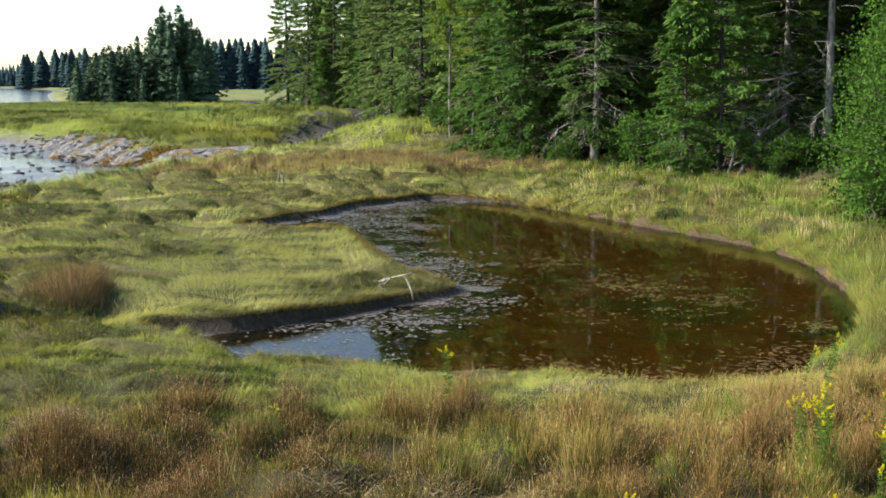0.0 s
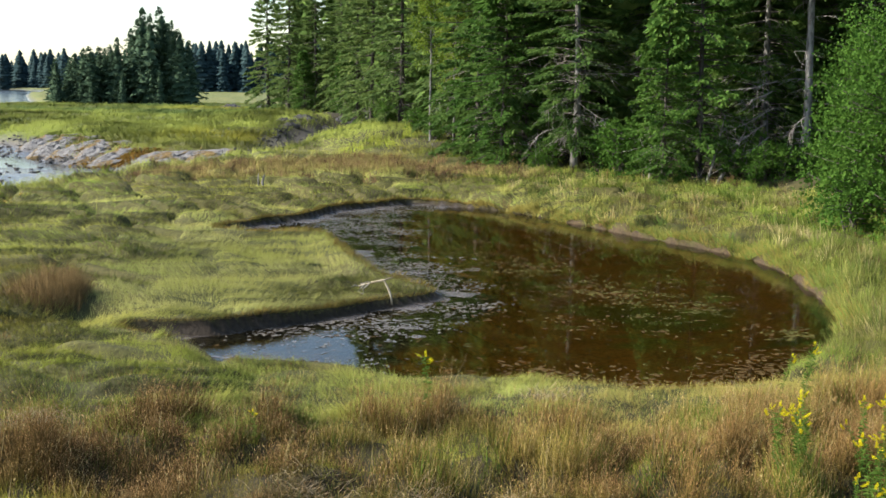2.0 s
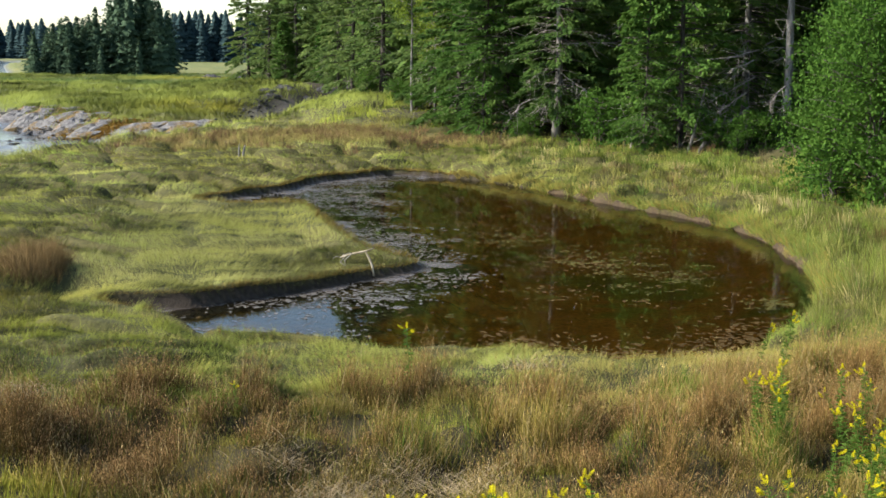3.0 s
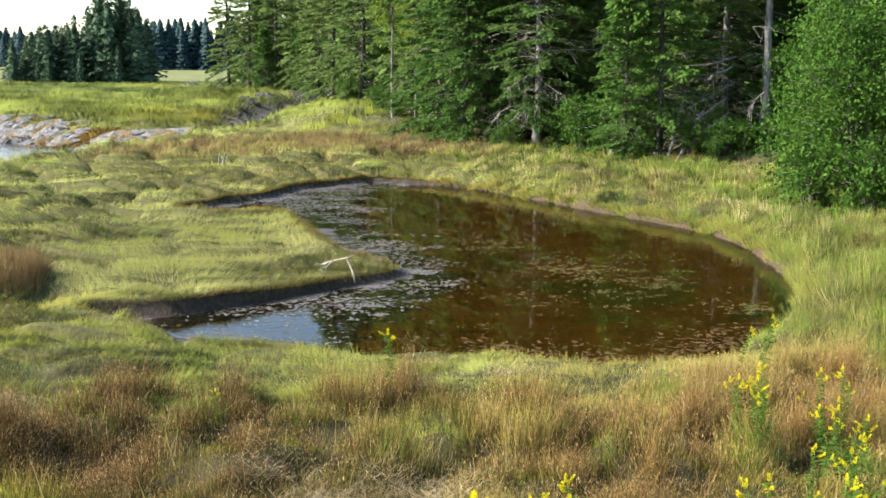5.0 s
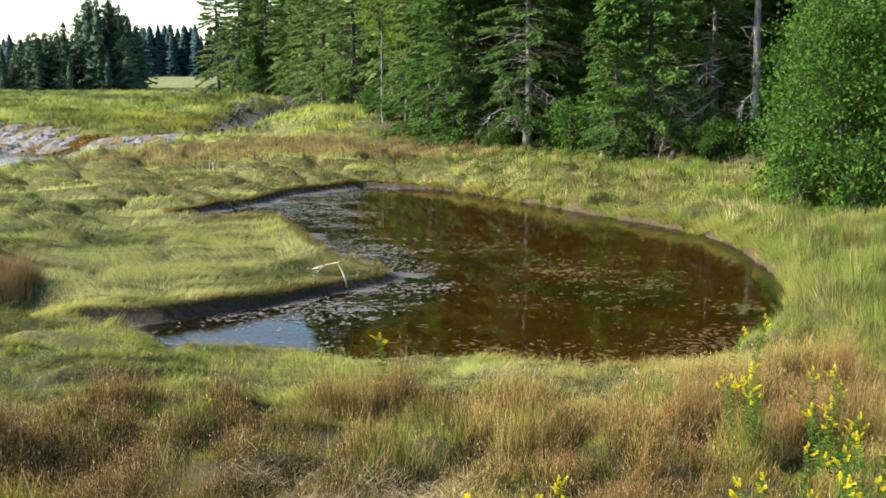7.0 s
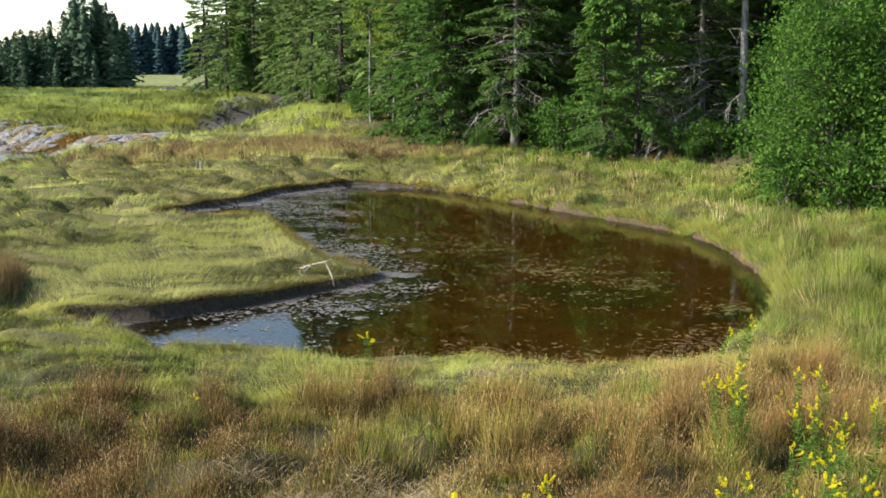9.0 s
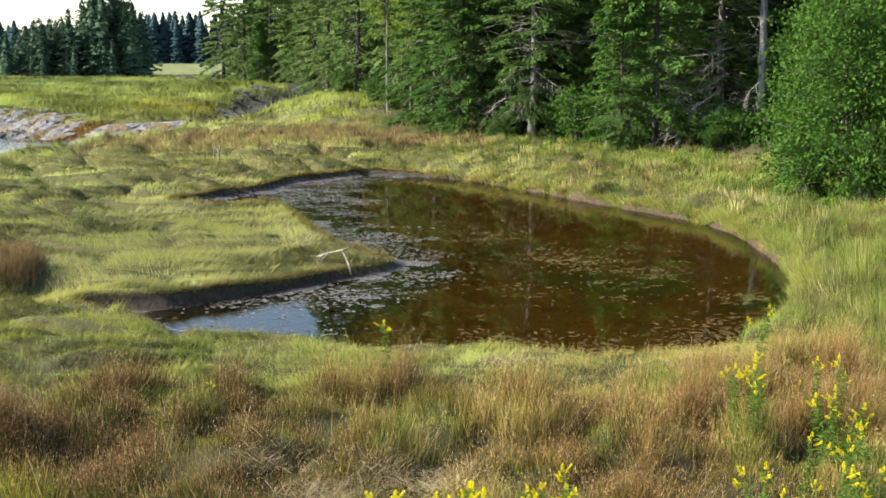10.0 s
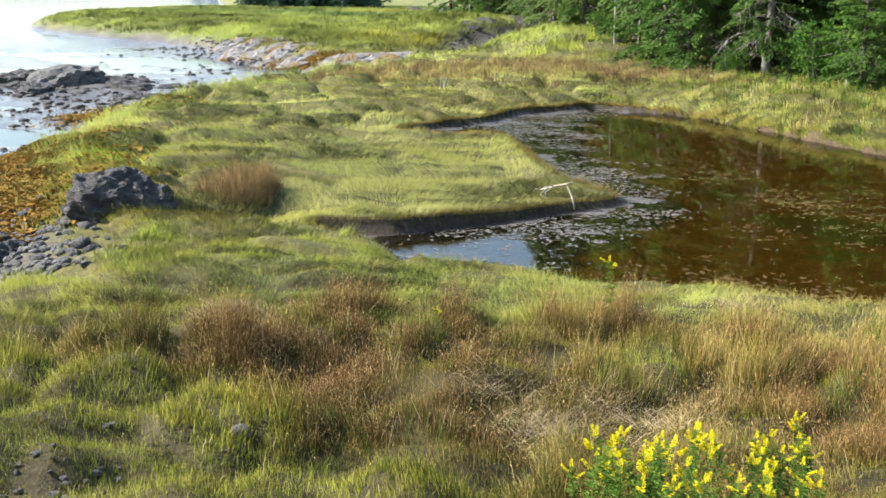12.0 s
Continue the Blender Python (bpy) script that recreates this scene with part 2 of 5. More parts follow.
def blob(x, y, spots):
    """Largest of soft round patches (x, y, radius)."""
    v = np.zeros_like(x)
    for cx, cy, r in spots:
        v = np.maximum(v, np.exp(-(((x - cx) / r) ** 2 + ((y - cy) / r) ** 2)))
    return v


# ---- the lie of the land ----
POND = closed_curve([(-4.4, 17.0), (-3.8, 16.6), (-3.2, 16.15), (-2.4, 15.65), (-1.5, 15.4), (-0.5, 15.0), (0.6, 14.9), (1.6, 14.5), (2.7, 14.1), (3.7, 14.1), (4.8, 14.9), (5.8, 16.3),
                     (6.8, 18.5), (7.4, 21.4), (7.6, 23.9), (7.3, 26.4), (5.9, 29.2), (4.2, 32.8), (2.4, 35.8), (0.6, 37.2), (-0.5, 37.6), (-1.7, 36.4), (-2.8, 35.0),
                     (-3.4, 33.0), (-4.4, 31.7), (-5.3, 29.7), (-4.3, 28.8), (-3.5, 28.6), (-2.6, 28.7), (-2.2, 27.7), (-1.7, 25.5), (-0.9, 22.8), (-0.3, 21.8), (0.25, 20.9),
                     (-0.5, 20.0), (-1.1, 19.4), (-1.55, 18.9), (-2.1, 18.4), (-2.65, 18.02), (-3.2, 17.6), (-3.75, 17.48), (-4.35, 17.35)])
BAY = closed_curve([(-7.0, 12.4), (-6.6, 14.8), (-8.9, 19.1), (-11.7, 24.5), (-12.7, 29), (-13.1, 36), (-12.4, 43), (-10.9, 50), (-9.7, 56), (-8.0, 62), (-5.5, 69),
                    (-3.7, 80), (-4.2, 87), (-7.6, 85.5), (-10.5, 77), (-10.4, 68), (-12.2, 62.5), (-16, 63.5), (-20.5, 70), (-24.5, 76.5), (-32, 86), (-40, 93), (-56, 114),
                    (-67, 150), (-64, 183), (-67, 208), (-88, 270), (-121, 367), (-175, 530), (-300, 640), (-900, 640), (-900, -60), (-60, -40), (-22, -6), (-11, 7)])


def mats(x, y):
    """The mat of hay that each place lies in: two numbers of its own, and how far inside it the place is."""
    wx = (x + 0.45 * fbm(x * 0.7, y * 0.7, 11) + 0.3 * y) / 2.2
    wy = (y + 0.45 * fbm(x * 0.7, y * 0.7, 12)) / 0.92
    ix, iy = np.floor(wx), np.floor(wy)
    d1, d2 = np.full(x.shape, 9.0), np.full(x.shape, 9.0)
    u, v = np.zeros(x.shape), np.zeros(x.shape)
    for ox in (-1, 0, 1):
        for oy in (-1, 0, 1):
            cx, cy = ix + ox, iy + oy
            ha, hb = hash2(cx, cy, 101), hash2(cx, cy, 202)
            d = np.hypot(cx + 0.15 + 0.7 * ha - wx, cy + 0.15 + 0.7 * hb - wy)
            first = d < d1
            d2 = np.where(first, d1, np.minimum(d2, d))
            u, v = np.where(first, hash2(cx, cy, 303), u), np.where(first, hash2(cx, cy, 404), v)
            d1 = np.where(first, d, d1)
    return u, v, d2 - d1


def hummocks(x, y):
    """Height of the domed mats, with sharp creases between them."""
    u, v, e = mats(x, y)
    return (0.11 + 0.21 * v) * step(0.0, 0.40, e) + 0.08 * fbm(x * 0.5, y * 0.5, 14, 2)


def knolls(x, y):
    """Cells about a metre wide in the near grass: a number of their own and 0 to 1 from their creases to their crowns."""
    u, v, e = mats(x * 1.9 + 40.0 + 0.5 * y, y * 0.92 + 20.0)
    return u, (0.25 + 0.75 * v) * step(0.0, 0.55, e)


def land(x, y, pond, bay):
    """Height of the ground. pond, bay: metres inside their outlines."""
    r = np.hypot(x, y)
    z = 0.07 * fbm(x * 0.16, y * 0.16, 3) * step(6, 20, r)
    z = z + 1.9 * (1 - step(1.2, 5.8, y + 0.15 * x)) * step(30, 14, np.abs(x))
    # matted tussocks of the marsh
    mat = step(11.5, 13.5, y) * step(75, 45, y) * step(11.5, 8.0, x + 0.02 * y)
    low_mat = step(17, 19, y) * step(31, 28, y) * step(-7.5, -5.0, x)
    z = z - 0.13 * low_mat * step(3, 1, x)
    z = z + mat * (1 - 0.62 * low_mat) * (1 - 0.45 * step(17.2, 16.0, y)) * (1 + 0.28 * step(30, 34, y)) * (hummocks(x, y) - 0.14) * (0.40 + 0.60 * np.maximum(step(13, 17, y), step(-1.5, -3.0, x))) + (1 - mat) * step(5, 8, r) * (0.07 + 0.11 * step(13, 11, y)) * fbm(x * 0.9, y * 1.1, 23, 3)
    z = z + low_mat * 0.12 * (0.35 - np.abs(fbm(x * 0.5 + 0.25 * y, y * 1.35, 15, 2)))
    z = z + 0.16 * (knolls(x, y)[1] - 0.4) * step(12.8, 11.6, y) * step(5.0, 6.0, r)
    # hollow beside the tuft, small holes in the near bank, lumpy ground beside the pool and rising ground under the forest
    z = z - 0.30 * blob(x, y, [(-5.1, 18.3, 0.55)]) - 0.18 * blob(x, y, [(0.12, 9.0, 0.22), (3.05, 8.3, 0.22), (-0.1, 7.4, 0.2)])
    z = z + 0.10 * blob(x, y, [(-4.8, 13.8, 0.7), (-3.7, 13.3, 0.6), (-5.6, 12.6, 0.7)])
    z = z + 0.15 * fbm(x * 1.0, y * 0.8, 28, 2) * step(4.5, 7.0, x + 0.02 * y) * step(48, 40, y) * step(13, 16, y)
    wood = step(0, 9, x * 0.80 + y * 0.60 - 30.5) * step(140, 95, y) * step(-16, -2, x + (y - 60) * 0.2)
    z = z + wood * 0.9
    z = z + 0.22 * fbm(x * 0.22, y * 0.16, 27, 3) * step(64, 80, y) * step(0, 4, -bay)
    z = z + 0.30 * step(60, 75, y) * step(200, 120, y) * step(0, 4, -bay) * step(10, -5, x)
    # near side of the pond slopes gently, elsewhere the bank is cut steep
    edge = (0.05 - 0.01 * step(2, 5, x)) * fbm(x * 1.3, y * 1.3, 31) + 0.06 * step(2, 5, x) * fbm(x * 0.5, y * 0.5, 32)
    near = step(17.0, 15.6, y) * step(-5.2, -3.8, x)
    z = z - 0.22 * near * step(-2.4, -0.2, pond) * step(1.5, 0.2, x) - 0.14 * near * step(-1.6, 0, pond) * step(0.2, 1.5, x)
    z = z - (0.13 - 0.08 * low_mat) * step(-3.5, -0.2, pond) * (1 - near) * step(5, 2, x)
    floor = -0.36 - 0.30 * step(0.2, 2.5, pond) + 0.02 * fbm(x * 2, y * 2, 33)
    brink = np.interp(y, (15, 17, 19, 21, 24, 27, 31, 34, 37), (-0.9, -0.3, 0.9, 1.4, 0.7, -0.2, -0.7, -0.4, 0.8))
    shallow = step(0.7, -0.4, x - brink + 0.6 * fbm(x * 0.6, y * 0.9, 41))
    ooze = -0.325 + 0.035 * np.maximum(step(1.3, 0.15, pond) * step(18.5, 20, y), 1.3 * step(0.55, 0.15, pond) * step(16.8, 17.1, y - 0.35 * (x + 4)) * step(0.2, -0.6, x) * step(21, 20, y)) + 0.026 * fbm(x * 1.6, y * 1.6, 43, 3) + 0.016 * fbm(x * 1.1, y * 4.5, 44) - 0.05 * blob(x, y, [(-2.4, 16.5, 0.9), (-1.3, 16.4, 0.8), (-0.7, 16.6, 0.6), (-4.3, 29.4, 0.6), (-2.2, 29.2, 0.4), (-1.7, 27.5, 0.5)])
    floor = floor * (1 - shallow) + ooze * shallow
    z = z - (0.20 + 0.04 * fbm(x * 0.9, y * 0.9, 35)) * step(-0.8, -0.05, pond) * step(0.0, 4.0, x + 0.1 * (y - 20)) * (1 - near)
    # the hay's edge stands level over a black cut bank on the marsh side
    lip = step(-0.9, -0.2, pond) * step(2.4, 1.2, x) * (1 - near)
    z = z * (1 - lip) + lip * (-0.06 - 0.09 * step(-3.2, 0, x) * step(25, 20, y) - 0.05 * step(27, 31, y) + 0.025 * fbm(x * 1.4, y * 1.4, 36))
    cut = step(-0.05, 0.06, pond + edge)
    z = z * (1 - cut) + np.minimum(z, floor) * cut
    # tidal flat
    mud = -0.858 + 0.09 * fbm(x * 0.35, y * 0.35, 51, 4) + 0.07 * fbm(x * 0.8, y * 1.3, 52, 4) - 0.03 * step(8, 20, bay) - 0.5 * step(90, 150, np.hypot(x, y)) - 0.09 * blob(x, y, [(-24, 64, 11), (-30, 50, 8), (-15.5, 51, 3), (-17, 31, 5), (-16, 28, 4)]) + 0.13 * blob(x, y, [(-25, 49, 5), (-21, 47, 4), (-16.5, 45, 3), (-14.5, 38, 2)])
    mud = mud + 0.38 * step(68, 80, y) * step(-15, -10, x)
    slope = step(-0.6, 3.2, bay + 0.5 * fbm(x * 0.8, y * 0.8, 55))
    z = z * (1 - slope) + mud * slope
    return z


ALGAE = [(3.6, 21.5, 0.9), (4.1, 20.9, 0.9), (4.6, 20.2, 0.8), (5.2, 21.3, 0.6), (3.8, 18.9, 0.7), (5.8, 18.0, 0.6), (2.2, 24.5, 0.9)]


def land_tone(x, y, z, pond, bay):
    """Base colour and wetness of the bare ground."""
    def col(*c):
        return np.array(c)[None, :]
    w = lambda f: f[:, None]
    n = fbm(x * 0.3, y * 0.3, 61)
    c = col(0.048, 0.038, 0.017) + w(n) * col(0.012, 0.010, 0.004)
    mat = step(11.5, 14, y)
    c = c * (1 - w(mat)) + w(mat) * (col(0.085, 0.078, 0.024) + w(n) * col(0.03, 0.02, 0.01))
    far = step(45, 80, y)
    c = c * (1 - w(far)) + w(far) * (col(0.165, 0.175, 0.055) + w(n) * col(0.04, 0.02, 0.01))
    wood = step(0, 5, x * 0.80 + y * 0.60 - 31.5) * step(-16, -4, x + (y - 60) * 0.2) * step(150, 115, y)
    c = c * (1 - w(wood)) + w(wood) * col(0.045, 0.038, 0.022)
    peat = np.where(x < 1.5, step(-0.10, -0.03, pond), step(-0.09, 0.0, pond))
    c = c * (1 - w(peat)) + w(peat) * (col(0.038, 0.027, 0.017) + w(step(1.5, 4.0, x) * step(15, 17, y)) * col(0.034, 0.021, 0.009))
    under = step(0.2, 0.5, pond)
    c = c * (1 - w(under)) + w(under) * col(0.42, 0.215, 0.054)
    algae = under * np.clip(blob(x, y, ALGAE) * 1.6 + 0.9 * fbm(x * 1.5, y * 3.0, 65) - 0.35, 0, 1)
    c = c * (1 - w(algae)) + w(algae) * col(0.27, 0.25, 0.055)
    ooze = step(-0.40, -0.35, z) * step(-0.25, -0.28, z) * step(0.1, 0.3, pond) * step(3.0, 1.0, x)
    c = c * (1 - w(ooze)) + w(ooze) * col(0.135, 0.118, 0.115)
    flat = step(0.2, 2.2, bay + 0.6 * fbm(x * 0.9, y * 0.9, 63))
    c = c * (1 - w(flat)) + w(flat) * (col(0.13, 0.115, 0.105) + w(fbm(x, y, 64)) * col(0.04, 0.035, 0.03))
    wet = np.maximum(step(0.0, 0.2, pond) * step(-0.18, -0.25, z) * step(3.0, 1.5, x), step(-0.45, -0.85, z) * flat)
    return np.clip(c, 0.01, 0.8), wet


R_STEPS = np.concatenate([np.geomspace(0.4, 6, 24, endpoint=False), np.geomspace(6, 12, 60, endpoint=False), np.geomspace(12, 20, 100, endpoint=False), np.geomspace(20, 45, 115, endpoint=False), np.geomspace(45, 60, 22, endpoint=False), np.geomspace(60, 250, 58, endpoint=False), np.geomspace(250, 4600, 26)])
A_STEPS = np.concatenate([np.radians(np.linspace(-180, -36, 37)[:-1]), np.radians(np.linspace(-36, 33, 300)), np.radians(np.linspace(33, 180, 38)[1:-1])])
gr, ga = np.meshgrid(R_STEPS, A_STEPS, indexing="ij")
gx, gy = (gr * np.sin(ga)).ravel(), (gr * np.cos(ga)).ravel()
g_pond, g_bay = shore_distance(gx, gy, POND), shore_distance(gx, gy, BAY)
gz = land(gx, gy, g_pond, g_bay)
g_tone, g_wet = land_tone(gx, gy, gz, g_pond, g_bay)
NR, NA = gr.shape


def on_grid(x, y, *fields):
    """Values of grid fields at places, between the grid's points."""
    r, a = np.hypot(x, y), np.arctan2(x, y)
    fi = np.interp(r, R_STEPS, np.arange(NR))
    fj = np.interp(a, A_STEPS, np.arange(NA))
    i, j = np.minimum(fi.astype(int), NR - 2), np.minimum(fj.astype(int), NA - 2)
    u, v = fi - i, fj - j
    out = []
    for f in fields:
        g = f.reshape(NR, NA)
        out.append((g[i, j] * (1 - u) + g[i + 1, j] * u) * (1 - v) + (g[i, j + 1] * (1 - u) + g[i + 1, j + 1] * u) * v)
    return out


def ground_z(x, y):
    return float(on_grid(np.array([x], float), np.array([y], float), gz)[0][0])


def build_ground():
    i, j = np.meshgrid(np.arange(NR - 1), np.arange(NA), indexing="ij")
    p, q = (i * NA + j).ravel(), (i * NA + (j + 1) % NA).ravel()
    quads = np.stack([p, p + NA, q + NA, q], 1)[:, ::-1]
    v = np.stack([gx, gy, gz], 1)
    inner = len(v)
    v = np.concatenate([v, [[0, 0, gz[:NA].mean()]]])
    tone, wet = np.concatenate([g_tone, g_tone[:1]]), np.concatenate([g_wet, g_wet[:1]])
    hub = np.stack([np.full(NA, inner), np.full(NA, inner), (np.arange(NA) + 1) % NA, np.arange(NA)], 1)
    tri = np.concatenate([quads[:, [0, 1, 2]], quads[:, [0, 2, 3]], hub[:, [0, 2, 3]][:, ::-1]])
    ob = new("ground", mesh_from("ground", v, tri, MAT_GROUND, tone, True, {"wet": wet}))
    tagged(ob, "salt marsh of peat and mud beside a tidal flat", "ground", kind="structure")


build_ground()


def sheet(name, outline, z, mat, label):
    bm = bmesh.new()
    bm.faces.new([bm.verts.new((px, py, z)) for px, py in outline])
    bmesh.ops.triangulate(bm, faces=bm.faces[:])
    for f in bm.faces:
        if f.normal.z < 0:
            f.normal_flip()
    me = bpy.data.meshes.new(name)
    bm.to_mesh(me)
    bm.free()
    me.materials.append(mat)
    tagged(new(name, me), label, "water", kind="structure")


sheet("water_pond", POND + (POND - POND.mean(0)) * 0.012, WATER, MAT_POND, "still brown stained water of a marsh pool")
sheet("water_bay", closed_curve([(-7.3, 12.0), (-6.9, 14.8), (-11.5, 28), (-12, 40), (-9, 58), (-9, 64), (-20, 72), (-45, 100), (-58, 140), (-62, 185), (-190, 560), (-300, 660), (-900, 660), (-900, -60), (-60, -40), (-22, -6), (-11, 7)], 4), MUD_WATER, MAT_BAY, "thin bright tidal water over grey mud")


# ---- trees ----
def rhombi(shape_v, shape_f, base, along, side, length, width, sag):
    """Many small pointed sprays at once: base points, unit directions, lengths, widths."""
    mid = base + along * (length * 0.45)[:, None]
    tip = base + along * length[:, None]
    tip[:, 2] -= sag * length
    v = np.stack([base, mid + side * (width * 0.5)[:, None], tip, mid - side * (width * 0.5)[:, None]], 1).reshape(-1, 3)
    k = np.arange(len(base)) * 4 + sum(len(s) for s in shape_v)
    shape_v.append(v)
    shape_f.append(np.concatenate([np.stack([k, k + 1, k + 2], 1), np.stack([k, k + 2, k + 3], 1)]))


def skirts(V, F, g, height, radius, foot, levels, points):
    """The close inner growth of a spruce: ragged skirts of boughs, one above another, narrowing to a spire."""
    for lev in range(levels):
        t = lev / levels
        a = np.arange(2 * points) * np.pi / points + g.uniform(0, 6.3)
        r = radius * (1 - t) ** 0.8 * np.where(np.arange(2 * points) % 2, 0.60, 1.05) * g.uniform(0.78, 1.15, 2 * points) + 0.05
        z0 = foot + (height - foot) * t
        ring = np.column_stack([np.cos(a) * r, np.sin(a) * r, z0 + g.uniform(-0.02, 0.04, 2 * points) * height])
        k = sum(len(q) for q in V)
        V.append(np.concatenate([ring, [[0, 0, min(height, z0 + (height - foot) * 1.9 / levels)]]]))
        j = np.arange(2 * points)
        F.append(np.column_stack([k + j, k + (j + 1) % (2 * points), np.full(2 * points, k + 2 * points)]))


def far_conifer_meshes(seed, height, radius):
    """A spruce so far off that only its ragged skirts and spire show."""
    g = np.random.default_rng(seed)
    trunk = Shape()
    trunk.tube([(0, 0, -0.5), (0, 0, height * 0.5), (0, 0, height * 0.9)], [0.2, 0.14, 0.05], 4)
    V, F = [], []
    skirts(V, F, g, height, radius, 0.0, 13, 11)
    return trunk.mesh("trunk", MAT_BARK, True), None, mesh_from("crown", np.concatenate(V), np.concatenate(F), MAT_FAR_HAZED), None


def conifer_meshes(seed, height, radius, bare, whorl_gap, per_branch, spray, mat, bark, dead=14, ragged=0.25, sides=7, seen=6.5, core=0.0):
    """Trunk, limbs and needle crown of a spruce or fir: whorls of drooping boughs set with flat sprays."""
    g = np.random.default_rng(seed)
    trunk, limbs, snags = Shape(), Shape(), Shape()
    k = 9
    zs = np.linspace(-0.3, height * 0.985, k)
    lean = np.cumsum(g.normal(0, 0.035, (k, 2)), 0)
    lean[0] = 0
    pts = np.column_stack([lean[:, 0], lean[:, 1], zs])
    foot = 0.0085 * height + 0.03
    trunk.tube(pts, foot * (1 - zs / height * 0.96) + np.array([0.05] + [0] * (k - 1)), sides)
    V, F = [], []
    z = bare
    while z < height * 0.99:
        t = (z - bare) / (height - bare)
        full = radius * (min(1.0, 0.62 + 2.2 * t)) * (1 - t) ** 0.85 + 0.06
        n = int(g.integers(4, 7)) if per_branch > 15 else int(g.integers(4, 6))
        a0 = g.uniform(0, 6.3)
        for b in range(n):
            if g.random() < ragged * 0.45:
                continue
            L = full * g.uniform(1 - ragged * 1.6, 1.15)
            a = a0 + b * 6.283 / n + g.normal(0, 0.22)
            rise = 0.55 * t - 0.12 + g.normal(0, 0.10)
            droop = 0.38 * (1 - t) + g.uniform(0, 0.16)
            zz = z + g.uniform(-0.15, 0.15)
            ox, oy = np.interp(zz, zs, lean[:, 0]), np.interp(zz, zs, lean[:, 1])
            s = np.linspace(0, 1, 4)
            bp = np.column_stack([ox + np.cos(a) * L * s, oy + np.sin(a) * L * s, zz + L * (rise * s - droop * s ** 2 + 0.14 * s ** 4)])
            if per_branch > 30:
                limbs.tube(bp, (0.012 + 0.012 * L) * (1.05 - s), 3)
            high = float(step(seen, seen + 2.5, np.float64(z))) if per_branch > 60 else 0.0
            size = spray * ((0.66 + 1.35 * high) if per_branch > 60 else 1 - 0.5 * t)
            m = max(5, int(per_branch * ((1.95 - 1.72 * high) if per_branch > 60 else 1.0) * (0.35 + 0.65 * L / radius)))
            s = g.uniform(0.02 if t > 0.2 else 0.08, 1.0, m) ** (0.62 if per_branch > 60 else 0.5)
            p = np.column_stack([np.interp(s, np.linspace(0, 1, 4), bp[:, i]) for i in range(3)])
            turn = g.choice([-1, 1], m) * g.uniform(0.25, 1.25, m) * (1.05 - 0.5 * s)
            off = g.uniform(0, 1, m) * (1 - s) * L * 0.50
            aa = a + turn
            p[:, 0] += np.cos(aa) * off
            p[:, 1] += np.sin(aa) * off
            p[:, 2] -= off * 0.22 + g.uniform(-0.03, 0.06, m)
            along = np.column_stack([np.cos(aa), np.sin(aa), g.normal(-0.22, 0.28, m)])
            along /= np.linalg.norm(along, axis=1)[:, None]
            roll = g.normal(0, 0.75, m)
            side = np.column_stack([-np.sin(aa) * np.cos(roll), np.cos(aa) * np.cos(roll), np.sin(roll)])
            length = size * g.uniform(0.55, 1.35, m)
            rhombi(V, F, p, along, side, length, length * g.uniform(0.32, 0.55, m), 0.18)
        z += whorl_gap * g.uniform(0.75, 1.25) * (1.1 - 0.55 * t)
    if core:
        skirts(V, F, g, height * 0.93, radius * core, bare + 0.3, 9, 7)
    # leader
    m = 24
    p = np.column_stack([np.full(m, lean[-1, 0]), np.full(m, lean[-1, 1]), g.uniform(height * 0.93, height, m)])
    a = g.uniform(0, 6.3, m)
    rhombi(V, F, p, np.column_stack([np.cos(a) * 0.7, np.sin(a) * 0.7, np.full(m, 0.7)]), np.column_stack([-np.sin(a), np.cos(a), np.zeros(m)]), np.full(m, spray), np.full(m, spray * 0.3), 0.0)
    # dead lower branches
    for d in range(dead):
        zz = g.uniform(0.6, bare + (height - bare) * 0.28)
        a, L = g.uniform(0, 6.3), radius * g.uniform(0.2, 0.85)
        s = np.linspace(0, 1, 6)
        bend, sag = np.cumsum(g.normal(0, 0.22, 6)), g.uniform(0.15, 0.75)
        bp = np.column_stack([np.cos(a + bend * s) * L * s, np.sin(a + bend * s) * L * s, zz + L * (0.2 * s - sag * s ** 2) + bend * 0.12 * s])
        snags.tube(bp, 0.015 * (1.05 - s), 3)
        for w in range(5):
            q = bp[1 + w % 4]
            e = q + np.array([np.cos(a + g.normal(0, 0.9)), np.sin(a + g.normal(0, 0.9)), g.normal(-0.35, 0.4)]) * L * g.uniform(0.15, 0.45)
            snags.tube([q, (q + e) / 2 + g.normal(0, 0.05, 3), e], [0.009, 0.007, 0.003], 3)
    return trunk.mesh("trunk", bark, True), (limbs.mesh("branchwork", MAT_BARK) if limbs.n else None), mesh_from("crown", np.concatenate(V), np.concatenate(F), mat), (snags.mesh("dead_branchwork", MAT_DEAD) if snags.n else None)


